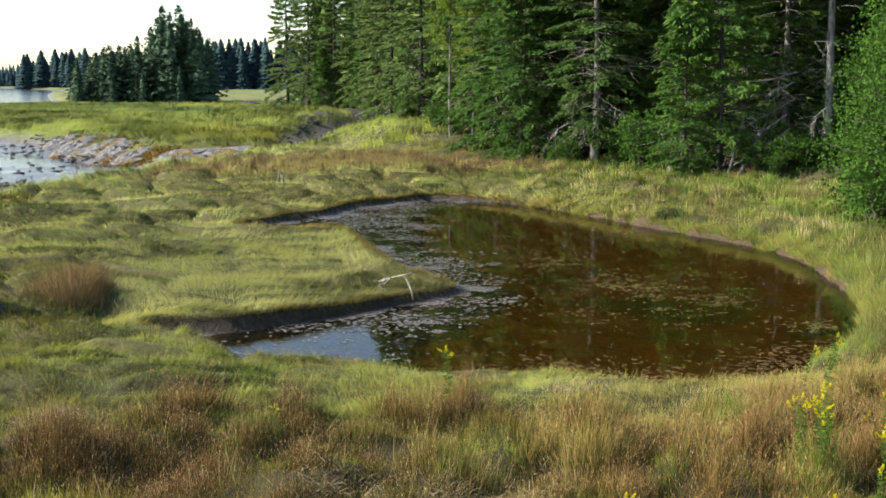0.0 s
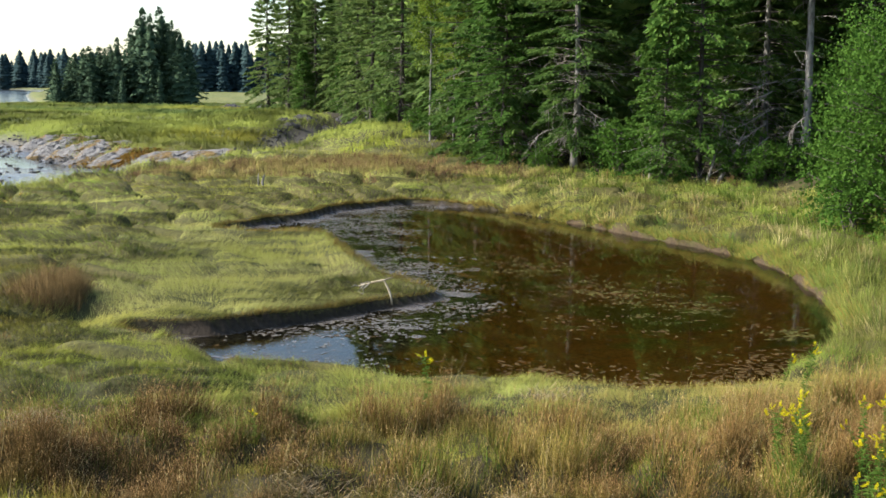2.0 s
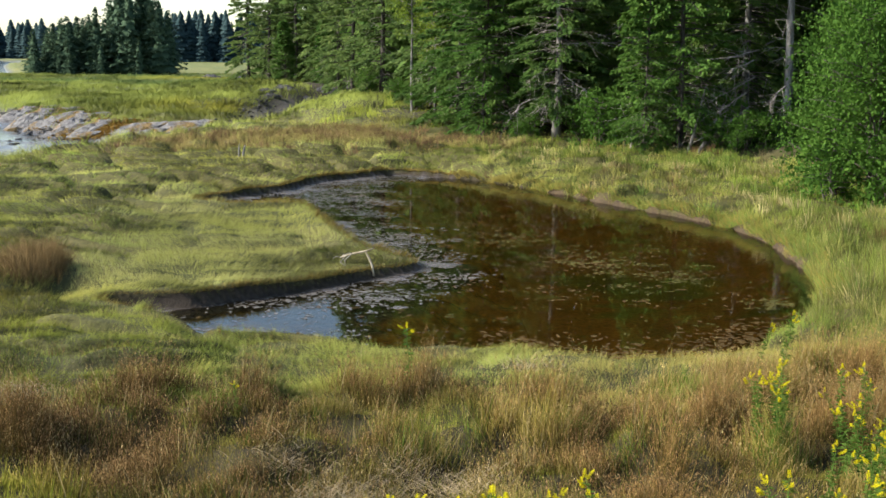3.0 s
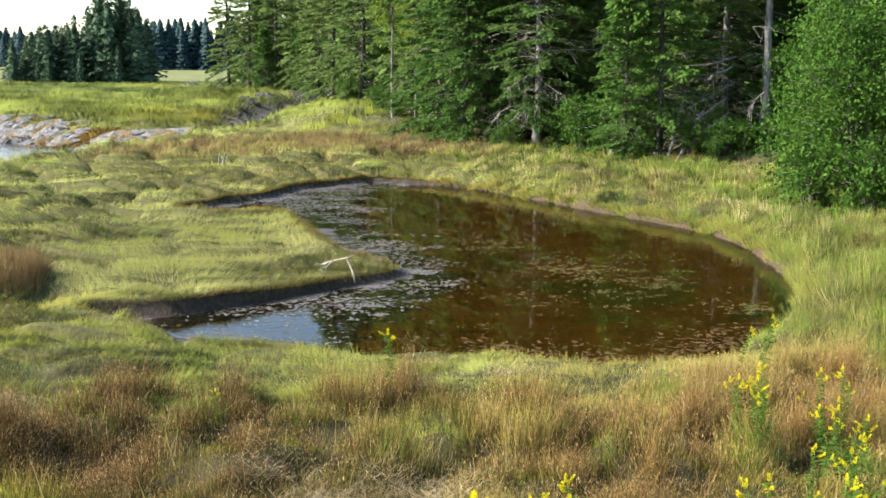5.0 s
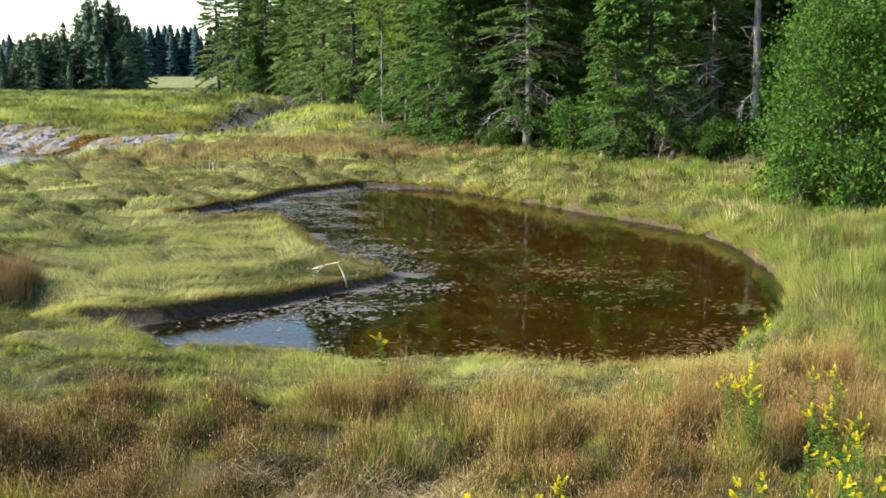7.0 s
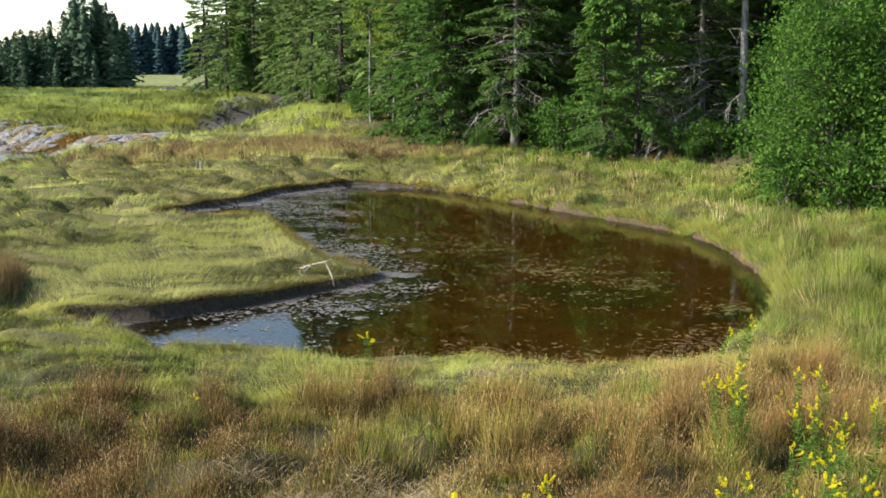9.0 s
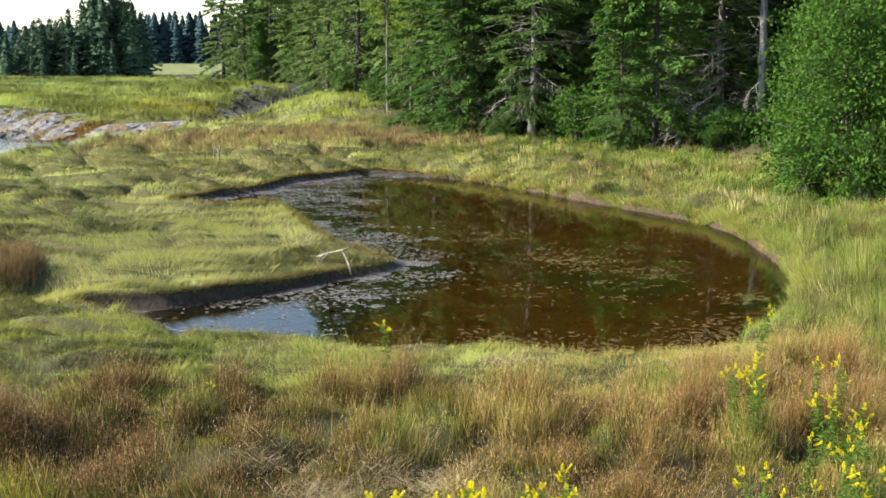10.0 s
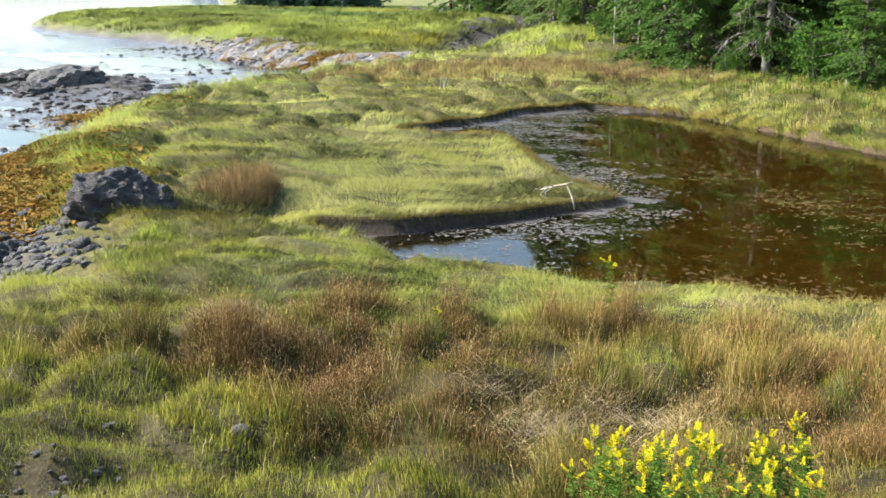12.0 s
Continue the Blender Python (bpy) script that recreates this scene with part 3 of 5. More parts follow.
def leafy_meshes(seed, height, radius, stems, clumps, leaves, leaf, mat, bark, low=0.15):
    """A broadleaved tree or shrub: leaning stems, twigs and clumps of single leaves."""
    g = np.random.default_rng(seed)
    wood = Shape()
    V, F = [], []
    heads = []
    for s in range(stems):
        a, out = g.uniform(0, 6.3), radius * g.uniform(0.15, 0.7) * (stems > 1)
        t = np.linspace(0, 1, 6)
        top = height * g.uniform(0.72, 0.96)
        p = np.column_stack([np.cos(a) * out * t ** 1.4, np.sin(a) * out * t ** 1.4, -0.2 + top * t]) + np.cumsum(g.normal(0, 0.04, (6, 3)), 0) * [1, 1, 0.3]
        wood.tube(p, ((0.012 if stems > 1 else 0.005) * height / max(1, stems ** 0.5) + 0.015) * (1.06 - t), 5)
        heads.append(p)
    for c in range(clumps):
        p = heads[c % stems]
        t = low + (1 - low) * g.random() ** 0.8
        q = np.array([np.interp(t, np.linspace(0, 1, 6), p[:, i]) for i in range(3)])
        a = g.uniform(0, 6.3)
        reach = radius * g.uniform(0.25, 1.0) * (1.15 - 0.75 * t) ** 0.8
        e = q + np.array([np.cos(a) * reach, np.sin(a) * reach, reach * g.uniform(0.0, 0.6)])
        wood.tube([q, (q + e) / 2 + g.normal(0, 0.05, 3), e], [0.016, 0.011, 0.004], 3)
        m = leaves
        u = g.normal(0, 1, (m, 3))
        u /= np.linalg.norm(u, axis=1)[:, None]
        size = radius * g.uniform(0.16, 0.30)
        pos = e + u * (size * g.uniform(0.2, 1.0, m) ** 0.5)[:, None] * [1.1, 1.1, 0.8]
        pos[: m // 4] = q + (e - q) * g.uniform(0.2, 1, (m // 4, 1)) + g.normal(0, size * 0.3, (m // 4, 3))
        al = g.normal(0, 1, (m, 3)) + [0, 0, -0.5]
        al /= np.linalg.norm(al, axis=1)[:, None]
        sd = np.cross(al, g.normal(0, 1, (m, 3)))
        sd /= np.linalg.norm(sd, axis=1)[:, None]
        ln = leaf * g.uniform(0.6, 1.3, m)
        rhombi(V, F, pos, al, sd, ln, ln * 0.72, 0.0)
    return wood.mesh("trunk", bark, True), None, mesh_from("crown", np.concatenate(V), np.concatenate(F), mat)


def tree(name, meshes, label, category="tree", group=""):
    ob = tagged(empty(name), label, category, group)
    for nm, me in zip(("trunk", "branchwork", "crown", "dead_branchwork"), meshes):
        if me:
            o = part(nm, me, ob)
            if nm.endswith("branchwork"):
                tagged(o, kind="stuff")
    return ob


def stand(proto, x, y, scale=1.0, turn=0.0, wide=1.0, first=None, lean=(0, 0)):
    """A copy of a tree with its foot on the ground."""
    m = pose(x, y, ground_z(x, y), lean[0], lean[1], turn)
    ob = copy_thing(proto, m)
    ob.scale = (scale * wide, scale * wide, scale)
    return ob


def remove_proto(ob):
    for o in (*ob.children_recursive, ob):
        bpy.data.objects.remove(o)


EDGE = "spruces along the forest edge"
p_spruce = [tree("spruce_tree", conifer_meshes(s, 15, 2.9, b, 0.33, 104, 0.30, MAT_SPRUCE, MAT_BARK, 22), "dark green spruce with drooping boughs at the marsh edge", "tree", EDGE) for s, b in ((1, 0.3), (2, 0.5))]
p_pale = [tree("spruce_tree", conifer_meshes(s, 15, 2.9, b, 0.40, 84, 0.36, MAT_PALE_SPRUCE, MAT_BARK, 12, seen=9.5), "sunlit grey-green spruce at the marsh edge", "tree", EDGE) for s, b in ((12, 0.3), (13, 0.5))]
p_bare = tree("spruce_tree", conifer_meshes(3, 16, 2.8, 1.5, 0.34, 110, 0.27, MAT_SPRUCE, MAT_PALE_BARK, 60), "spruce with lichen-grey trunk and dead lower branches", "tree", EDGE)
p_grey = tree("spruce_tree", conifer_meshes(14, 15, 2.4, 6.2, 0.40, 70, 0.30, MAT_SPRUCE, MAT_PALE_BARK, 26), "old spruce with tall bare grey trunk", "tree", EDGE)
p_fir = tree("fir_tree", conifer_meshes(4, 13, 3.3, 0.4, 0.38, 115, 0.29, MAT_FIR, MAT_BARK, 16, 0.2), "bright green fir with flat layered boughs", "tree", EDGE)
p_mid = [tree("spruce_tree", conifer_meshes(s, 15, 3.1, 0.4, 0.60, 12, 0.72, MAT_SPRUCE, MAT_BARK, 0, core=0.55), "dark spruce deeper in the wood", "tree", "spruces inside the wood") for s in (5, 6)]
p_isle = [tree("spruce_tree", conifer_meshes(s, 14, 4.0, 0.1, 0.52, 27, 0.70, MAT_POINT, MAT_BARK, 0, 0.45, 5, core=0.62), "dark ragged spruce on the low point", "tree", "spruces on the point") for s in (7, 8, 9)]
p_far = [tree("spruce_tree", far_conifer_meshes(s, 19, 5.4), "distant spruce beyond the marsh, haze put into its blue-green colour", "tree", "distant spruces") for s in (10, 11, 15, 16)]

for k, x, y, s, w in ((0, -14.6, 111, 1.02, 0.95), (1, -12.2, 107, 1.12, 0.85), (0, -9.6, 105, 1.10, 0.9), (1, -7.0, 99, 0.98, 0.95), (0, -5.0, 90, 1.0, 0.95), (1, -3.4, 77.5, 1.02, 1.0),
                      (0, -1.4, 72, 1.12, 0.95), (1, 1.5, 62.5, 1.08, 1.0), (0, 2.6, 55, 1.12, 1.05), (1, 4.4, 51, 1.1, 1.0), (0, 7.4, 54, 1.25, 0.9), (1, 11.2, 47.5, 1.15, 0.9),
                      (0, 16.6, 45, 1.15, 1.0), (1, 19.0, 40.5, 1.1, 1.0), (0, 22.0, 36, 1.1, 1.0), (1, 25.5, 31, 1.1, 1.0)):
    stand((p_pale if x < 2 else p_spruce)[k], x, y, s, rng.uniform(0, 360), w)
for x, y, s in ((6.2, 48.2, 1.05), (12.9, 44.2, 0.95), (9.7, 50, 1.1)):
    stand(p_bare, x, y, s, rng.uniform(0, 360))
stand(p_grey, 13.45, 41.5, 1.1, 70)
for x, y, s, w, a in ((10.0, 42.4, 1.0, 0.85, 30), (8.6, 41.9, 0.6, 0.9, 260), (3.4, 50.4, 0.85, 1.0, 200), (-10.4, 103.5, 0.42, 1.2, 80), (-6.4, 95.0, 0.4, 1.2, 10), (11.6, 45.6, 0.8, 0.8, 120)):
    stand(p_fir, x, y, s, a, w)
fill = []
for row, gap in ((3.6, 3.2), (7.5, 3.8), (12.5, 4.2), (19, 5.2)):
    ex = np.array([-14.5, -7, -3, 0.5, 2.5, 6, 9.5, 15, 19, 25.5, 31])
    ey = np.array([111, 99, 77, 66, 55, 49, 46, 45.5, 40.5, 31, 22])
    along = np.concatenate([[0], np.cumsum(np.hypot(np.diff(ex), np.diff(ey)))])
    for d in np.arange(0, along[-1], gap):
        d += rng.uniform(-0.8, 0.8)
        x, y = np.interp(d, along, ex), np.interp(d, along, ey)
        fill.append((x + row * 0.78 + rng.uniform(-0.8, 0.8), y + row * 0.63 + rng.uniform(-0.8, 0.8)))
fill += [(17.5, 51), (15.6, 52.5), (19.5, 47.5)]
for x, y in fill:
    stand(p_mid[int(rng.integers(2))], x, y, rng.uniform(0.95, 1.25), rng.uniform(0, 360), rng.uniform(0.85, 1.1))
for row, far, part_of in ((0, 182, 1.0), (1, 189, 0.86), (2, 180, 0.45)):
    for i in range(17 - row):
        x = -56 + i * (1.17 + 0.08 * row) + rng.uniform(-0.4, 0.4)
        s = np.interp(x, (-57, -53, -49, -46.5, -43.5, -40.8, -38.4, -36.5), (0.44, 0.60, 0.62, 0.78, 1.0, 1.02, 0.84, 0.72)) * part_of * rng.uniform(0.92, 1.05)
        stand(p_isle[i % 3], x, far + (i * 7) % 4, s, rng.uniform(0, 360), rng.uniform(0.95, 1.2) * (1.35 if x < -47 else 1.0))
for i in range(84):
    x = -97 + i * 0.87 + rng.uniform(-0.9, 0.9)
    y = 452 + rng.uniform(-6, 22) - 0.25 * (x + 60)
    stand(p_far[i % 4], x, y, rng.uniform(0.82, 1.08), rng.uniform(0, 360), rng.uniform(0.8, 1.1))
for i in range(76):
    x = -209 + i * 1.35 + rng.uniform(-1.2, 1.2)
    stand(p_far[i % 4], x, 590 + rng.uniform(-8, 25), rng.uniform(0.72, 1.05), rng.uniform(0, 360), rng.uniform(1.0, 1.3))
for q in (*p_spruce, *p_pale, p_bare, p_grey, p_fir, *p_mid, *p_isle, *p_far):
    remove_proto(q)


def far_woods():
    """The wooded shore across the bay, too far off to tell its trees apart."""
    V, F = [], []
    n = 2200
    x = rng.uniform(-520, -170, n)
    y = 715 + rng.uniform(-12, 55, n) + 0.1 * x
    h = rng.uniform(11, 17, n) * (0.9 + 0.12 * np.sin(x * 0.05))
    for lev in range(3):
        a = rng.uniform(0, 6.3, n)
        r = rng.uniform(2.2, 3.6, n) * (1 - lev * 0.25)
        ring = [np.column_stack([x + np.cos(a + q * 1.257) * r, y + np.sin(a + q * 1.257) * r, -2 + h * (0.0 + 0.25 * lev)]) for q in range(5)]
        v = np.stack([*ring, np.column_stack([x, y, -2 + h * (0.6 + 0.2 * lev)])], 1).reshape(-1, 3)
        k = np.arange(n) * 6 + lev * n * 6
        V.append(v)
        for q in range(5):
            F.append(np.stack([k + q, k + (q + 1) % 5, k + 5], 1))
    # same blued needles, so the shore's haze is in its colour
    tagged(new("far_woods", mesh_from("far_woods", np.concatenate(V), np.concatenate(F), MAT_FAR_HAZED)), "wooded shore across the bay, haze put into its colour", "woods", kind="stuff")


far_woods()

p_alder = tree("alder_shrub", leafy_meshes(20, 6.6, 2.4, 7, 190, 100, 0.098, MAT_ALDER, MAT_BARK, 0.05), "dense bright green alder shrub in full leaf", "shrub", "alders beside the pool")
for x, y, s, a in ((11.5, 28.4, 0.95, 10), (13.2, 27.4, 1.1, 130), (12.9, 31.8, 0.95, 250), (15.2, 30.8, 1.15, 300)):
    stand(p_alder, x, y, s, a)
remove_proto(p_alder)
p_birch = tree("birch_tree", leafy_meshes(21, 13, 1.5, 1, 150, 60, 0.12, MAT_LARCH, MAT_PALE_BARK, 0.3), "slender birch with yellow-green leaves among spruces", "tree", "birches")
stand(p_birch, 0.3, 60.5, 1.0, 0)
stand(p_birch, 1.5, 57.5, 0.8, 140)
remove_proto(p_birch)
p_bush = tree("undergrowth_shrub", leafy_meshes(22, 1.7, 0.8, 6, 36, 46, 0.080, MAT_ALDER, MAT_BARK, 0.1), "low leafy shrub under the forest edge", "shrub", "undergrowth at the forest edge")
for x, y, s in ((7.0, 46.6, 1.0), (7.9, 45.0, 1.3), (8.6, 43.8, 0.9), (10.8, 40.9, 0.8), (5.2, 47.6, 0.8), (11.9, 41.4, 0.9), (13.4, 42.0, 0.8), (0.6, 61.0, 0.9), (-2.4, 71.5, 1.1), (-0.6, 66, 0.9), (15.4, 42.0, 0.9), (7.6, 46.4, 1.2), (12.6, 40.6, 0.8), (13.4, 40.2, 0.7), (14.3, 40.4, 0.9), (15.4, 39.6, 0.8), (11.4, 40.2, 0.6), (4.6, 47.2, 0.7), (2.6, 51.8, 0.6), (10.7, 28.6, 1.35), (11.5, 27.4, 1.4), (12.3, 26.6, 1.3), (13.3, 25.9, 1.5), (11.0, 29.8, 1.6), (7.6, 44.6, 1.5), (8.2, 44.2, 1.6), (12.9, 41.2, 0.9), (13.7, 40.6, 0.9), (14.6, 39.4, 1.0), (12.0, 40.8, 0.9)):
    stand(p_bush, x, y, s, rng.uniform(0, 360))
remove_proto(p_bush)


# ---- grass ----
BROWN_SPOTS = [(-1.0, 8.9, 0.6), (-2.4, 11.3, 1.2), (-0.1, 12.3, 0.7), (-4.0, 9.6, 0.9), (-1.0, 9.9, 0.8), (3.2, 11.0, 1.3), (2.2, 9.4, 1.0), (-2.5, 9.8, 0.5), (4.8, 12.0, 1.0), (1.3, 11.6, 0.8)]
GREEN_SPOTS = [(-1.7, 10.2, 0.35), (-3.0, 8.4, 0.9), (-1.9, 8.3, 0.6), (0.6, 10.4, 0.4), (-0.2, 8.0, 0.5), (-4.2, 8.2, 0.9), (1.7, 10.4, 0.4), (3.4, 9.6, 0.5), (-1.5, 7.6, 0.8)]
HOLLOWS = [(0.12, 9.0, 0.16), (3.05, 8.3, 0.16), (-0.1, 7.4, 0.16), (0.5, 9.9, 0.12), (-1.55, 10.6, 0.15), (-2.9, 10.3, 0.14), (1.1, 9.0, 0.10)]
STRAW_SPOTS = [(-0.3, 9.2, 0.35), (0.1, 9.6, 0.4), (-0.9, 9.6, 0.25), (0.9, 9.0, 0.4), (2.9, 12.3, 0.7), (4.4, 9.2, 0.6), (5.6, 11.5, 0.8), (-3.9, 11.9, 0.35)]


def turf(x, y):
    """Where the bank carries only short olive turf, towards the shore and the path."""
    return step(0.4, -0.6, x + 0.45 + 1.03 * (y - 6.8) + 0.5 * fbm(x, y, 73)) * step(10.4, 9.3, y)


def blades(name, x, y, z, h, w, lean_a, lean, tone_low, tone_top, label, fine=True, comb=0.0, soft=0.55):
    """Grass as one mesh: bent pointed blades of three faces, or of one."""
    n = len(x)
    a = np.where(rng.random(n) < comb, lean_a + np.pi / 2 + rng.normal(0, 0.4, n), rng.uniform(0, 6.283, n))
    sx, sy = np.cos(a) * w * 0.5, np.sin(a) * w * 0.5
    dx, dy = np.cos(lean_a) * lean, np.sin(lean_a) * lean
    up = np.sqrt(np.clip(1 - lean ** 2, 0.05, 1))
    base = np.stack([x, y, z - 0.03], 1)
    s = np.stack([sx, sy, np.zeros(n)], 1)
    tip = base + np.stack([dx * h, dy * h, up * h], 1)
    # tone_low is mostly a darkened tip tone: shade painted at the blades' feet
    if fine:
        mid = base + np.stack([dx * h * 0.35, dy * h * 0.35, up * h * 0.62], 1)
        v = np.stack([base - s, base + s, mid - s * 0.8, mid + s * 0.8, tip], 1).reshape(-1, 3)
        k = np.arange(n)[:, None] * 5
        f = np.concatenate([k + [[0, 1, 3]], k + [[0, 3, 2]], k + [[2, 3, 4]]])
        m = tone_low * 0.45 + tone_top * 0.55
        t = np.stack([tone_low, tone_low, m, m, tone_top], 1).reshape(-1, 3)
    else:
        v = np.stack([base - s, base + s, tip], 1).reshape(-1, 3)
        f = np.arange(3 * n).reshape(-1, 3)
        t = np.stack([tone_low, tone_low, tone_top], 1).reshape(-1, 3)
    # each blade's face turns to the path, and its shading follows the sward it stands in
    fn = np.cross(v[f[:, 1]] - v[f[:, 0]], v[f[:, 2]] - v[f[:, 0]])
    back = (fn * (np.array([0, 0, 3.5]) - v[f[:, 0]])).sum(1) < 0
    f[back] = f[back][:, ::-1]
    per = len(v) // n
    bn = np.cross(s, tip - base)
    bn /= np.linalg.norm(bn, axis=1)[:, None] + 1e-9
    bn[(bn * (np.array([0, 0, 3.5]) - base)).sum(1) < 0] *= -1
    e = 0.15
    zx, zy, z0 = on_grid(x + e, y, gz)[0], on_grid(x, y + e, gz)[0], on_grid(x, y, gz)[0]
    gn = np.stack([(z0 - zx) / e, (z0 - zy) / e, np.ones(n)], 1)
    gn /= np.linalg.norm(gn, axis=1)[:, None]
    nn = gn * soft + bn * (1 - soft) + rng.normal(0, 0.10, (n, 3))
    nn /= np.linalg.norm(nn, axis=1)[:, None]
    me = mesh_from(name, v, f, MAT_GRASS, t, True)
    me.normals_split_custom_set_from_vertices(np.repeat(nn, per, 0))
    return tagged(new(name, me), label, "grass", kind="stuff")


def lerp(a, b, t):
    """From colour a to b by t, blade by blade."""
    return a + (b - a) * t[:, None]


def pick(*c):
    return np.array(c)[None, :]


def meadow():
    """Tall dry grass on the bank below the path: drifts of fine stems under a haze of seed heads, over short undergrowth."""
    n = 470000
    r = np.sqrt(rng.uniform(4.7 ** 2, 13.9 ** 2, n))
    a = np.radians(rng.uniform(-36, 31, n))
    x, y = r * np.sin(a), r * np.cos(a)
    pond, bay = on_grid(x, y, g_pond, g_bay)
    edge = 11.6 + 0.5 * fbm(x * 0.7, 0 * x, 72) + 1.7 * step(1.5, 4.5, x) + 0.8 * blob(x, y, [(-0.1, 12, 0.8), (-2.2, 11.6, 0.9)]) - 1.0 * step(-2.8, -4.2, x)
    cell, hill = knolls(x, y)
    low = turf(x, y)
    gap = blob(x, y, HOLLOWS)
    thick = np.clip(0.28 + 0.45 * hill + 0.75 * fbm(x * 3.2, y * 3.2, 71, 2), 0.03, 1) * (1 - 0.45 * low) * (1 - 0.8 * np.clip(gap, 0, 1))
    keep = (y < edge + rng.normal(0, 0.12, n)) & (pond < -0.3) & (bay < 0.0) & (rng.random(n) < thick)
    x, y, cell, hill, low = x[keep], y[keep], cell[keep], hill[keep], low[keep]
    n = len(x)
    z, = on_grid(x, y, gz)
    brown = np.clip(blob(x, y, BROWN_SPOTS) * 1.1 + 0.3 * step(-0.5, -2.0, x) + 0.35 * fbm(x * 0.8, y * 0.8, 74), 0, 1) * (1 - 0.85 * low)
    green = np.clip(blob(x, y, GREEN_SPOTS) * 0.9 + 0.5 * fbm(x * 1.1, y * 1.1, 75), 0, 1)
    straw = np.clip(blob(x, y, STRAW_SPOTS) + 0.35 * fbm(x * 1.3, y * 1.3, 76), 0, 1)
    u = np.clip(0.5 + 0.55 * (cell - 0.5) + 0.30 * fbm(x * 2.2, y * 2.2, 77, 2) + 0.55 * (rng.random(n) - 0.5), 0, 1)
    is_brown, is_green = u < 0.12 + 0.62 * brown, u > 1 - 0.12 - 0.50 * green - 0.3 * low
    is_green &= ~is_brown
    is_straw = ~is_brown & ~is_green & (rng.random(n) < 0.26 + 0.6 * straw)
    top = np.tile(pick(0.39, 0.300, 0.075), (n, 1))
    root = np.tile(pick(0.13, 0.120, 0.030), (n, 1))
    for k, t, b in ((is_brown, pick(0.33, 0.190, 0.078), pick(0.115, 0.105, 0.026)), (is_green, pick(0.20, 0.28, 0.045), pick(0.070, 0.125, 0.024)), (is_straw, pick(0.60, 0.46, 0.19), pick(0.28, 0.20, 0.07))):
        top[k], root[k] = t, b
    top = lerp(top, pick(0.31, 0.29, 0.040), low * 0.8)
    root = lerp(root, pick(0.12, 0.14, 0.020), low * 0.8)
    # painted shade: blades dimmed towards the knolls' creases, their olive feet dimmed further
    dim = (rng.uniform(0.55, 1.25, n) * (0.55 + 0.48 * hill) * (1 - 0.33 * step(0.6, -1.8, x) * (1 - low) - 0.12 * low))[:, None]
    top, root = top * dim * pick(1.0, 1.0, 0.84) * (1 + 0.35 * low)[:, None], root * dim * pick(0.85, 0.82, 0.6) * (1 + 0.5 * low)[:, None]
    tall = (0.17 + 0.30 * rng.random(n) ** 1.7 + 0.06 * is_brown - 0.05 * is_green) * (1 - 0.60 * low) * (1 - 0.25 * step(10.5, 12, y) * step(3.5, 2, x) * (1 - is_brown)) * (0.52 + 0.75 * hill) * (1 + 0.35 * fbm(x * 2.6, y * 2.6, 78, 2))
    stray = rng.random(n) < 0.024
    h = np.clip(tall * np.where(stray, 1.55, 1.0), 0.06, 0.75)
    top[stray], root[stray] = pick(0.50, 0.40, 0.19), pick(0.26, 0.20, 0.08)
    la = 3.2 * fbm(x * 0.9, y * 0.9, 79, 2) + rng.normal(0, 1.3, n)
    lean = np.clip(0.12 + np.abs(rng.normal(0, 0.33, n)) + 0.35 * is_straw * rng.random(n), 0, 0.95)
    lean = np.where(stray, rng.uniform(0.25, 0.85, n), lean)
    near = np.hypot(x, y) < 8.8
    wide = rng.uniform(0.0030, 0.0056, n) * (1 + 0.6 * low) * (1 + 0.35 * is_green)
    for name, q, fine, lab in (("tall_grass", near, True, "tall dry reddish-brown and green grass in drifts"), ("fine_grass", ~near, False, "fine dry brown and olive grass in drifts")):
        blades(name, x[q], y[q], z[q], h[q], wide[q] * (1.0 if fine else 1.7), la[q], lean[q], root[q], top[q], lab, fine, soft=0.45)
    # airy seed heads that redden the tops
    i = np.repeat(np.arange(n), np.where(is_brown, 3, np.where(is_green, 0, 1)) * (rng.random(n) < 0.72))
    i = i[rng.random(len(i)) > 0.7 * low[i]]
    k = len(i)
    d = 1.04 - 0.42 * rng.random(k) ** 1.4
    out = rng.normal(0, 0.016, (k, 2)) * (1.6 - d)[:, None] * 1.6
    hx, hy = x[i] + np.cos(la[i]) * lean[i] * h[i] * d + out[:, 0], y[i] + np.sin(la[i]) * lean[i] * h[i] * d + out[:, 1]
    hz = z[i] + np.sqrt(1 - lean[i] ** 2) * h[i] * d
    tone = lerp(top[i], pick(0.42, 0.265, 0.115), 0.7 * rng.random(k)) * rng.uniform(0.6, 1.7, (k, 1))
    blades("seed_heads", hx, hy, hz, rng.uniform(0.014, 0.036, k), rng.uniform(0.0035, 0.0075, k), rng.uniform(0, 6.283, k), rng.uniform(0.1, 0.9, k), tone, tone, "fine red-brown grass seed heads", False, soft=0.35)
    # short growth between the tussocks
    m = 270000
    r = np.sqrt(rng.uniform(4.6 ** 2, 13.4 ** 2, m))
    a = np.radians(rng.uniform(-36, 31, m))
    x, y = r * np.sin(a), r * np.cos(a)
    pond, bay, z = on_grid(x, y, g_pond, g_bay, gz)
    bare = blob(x, y, [(-2.4, 7.9, 0.25), (-3.5, 8.6, 0.3), (-1.1, 7.2, 0.3), (-4.0, 7.4, 0.35), (-3.1, 9.4, 0.25), (-1.3, 6.6, 0.3), (-2.9, 7.2, 0.25)])
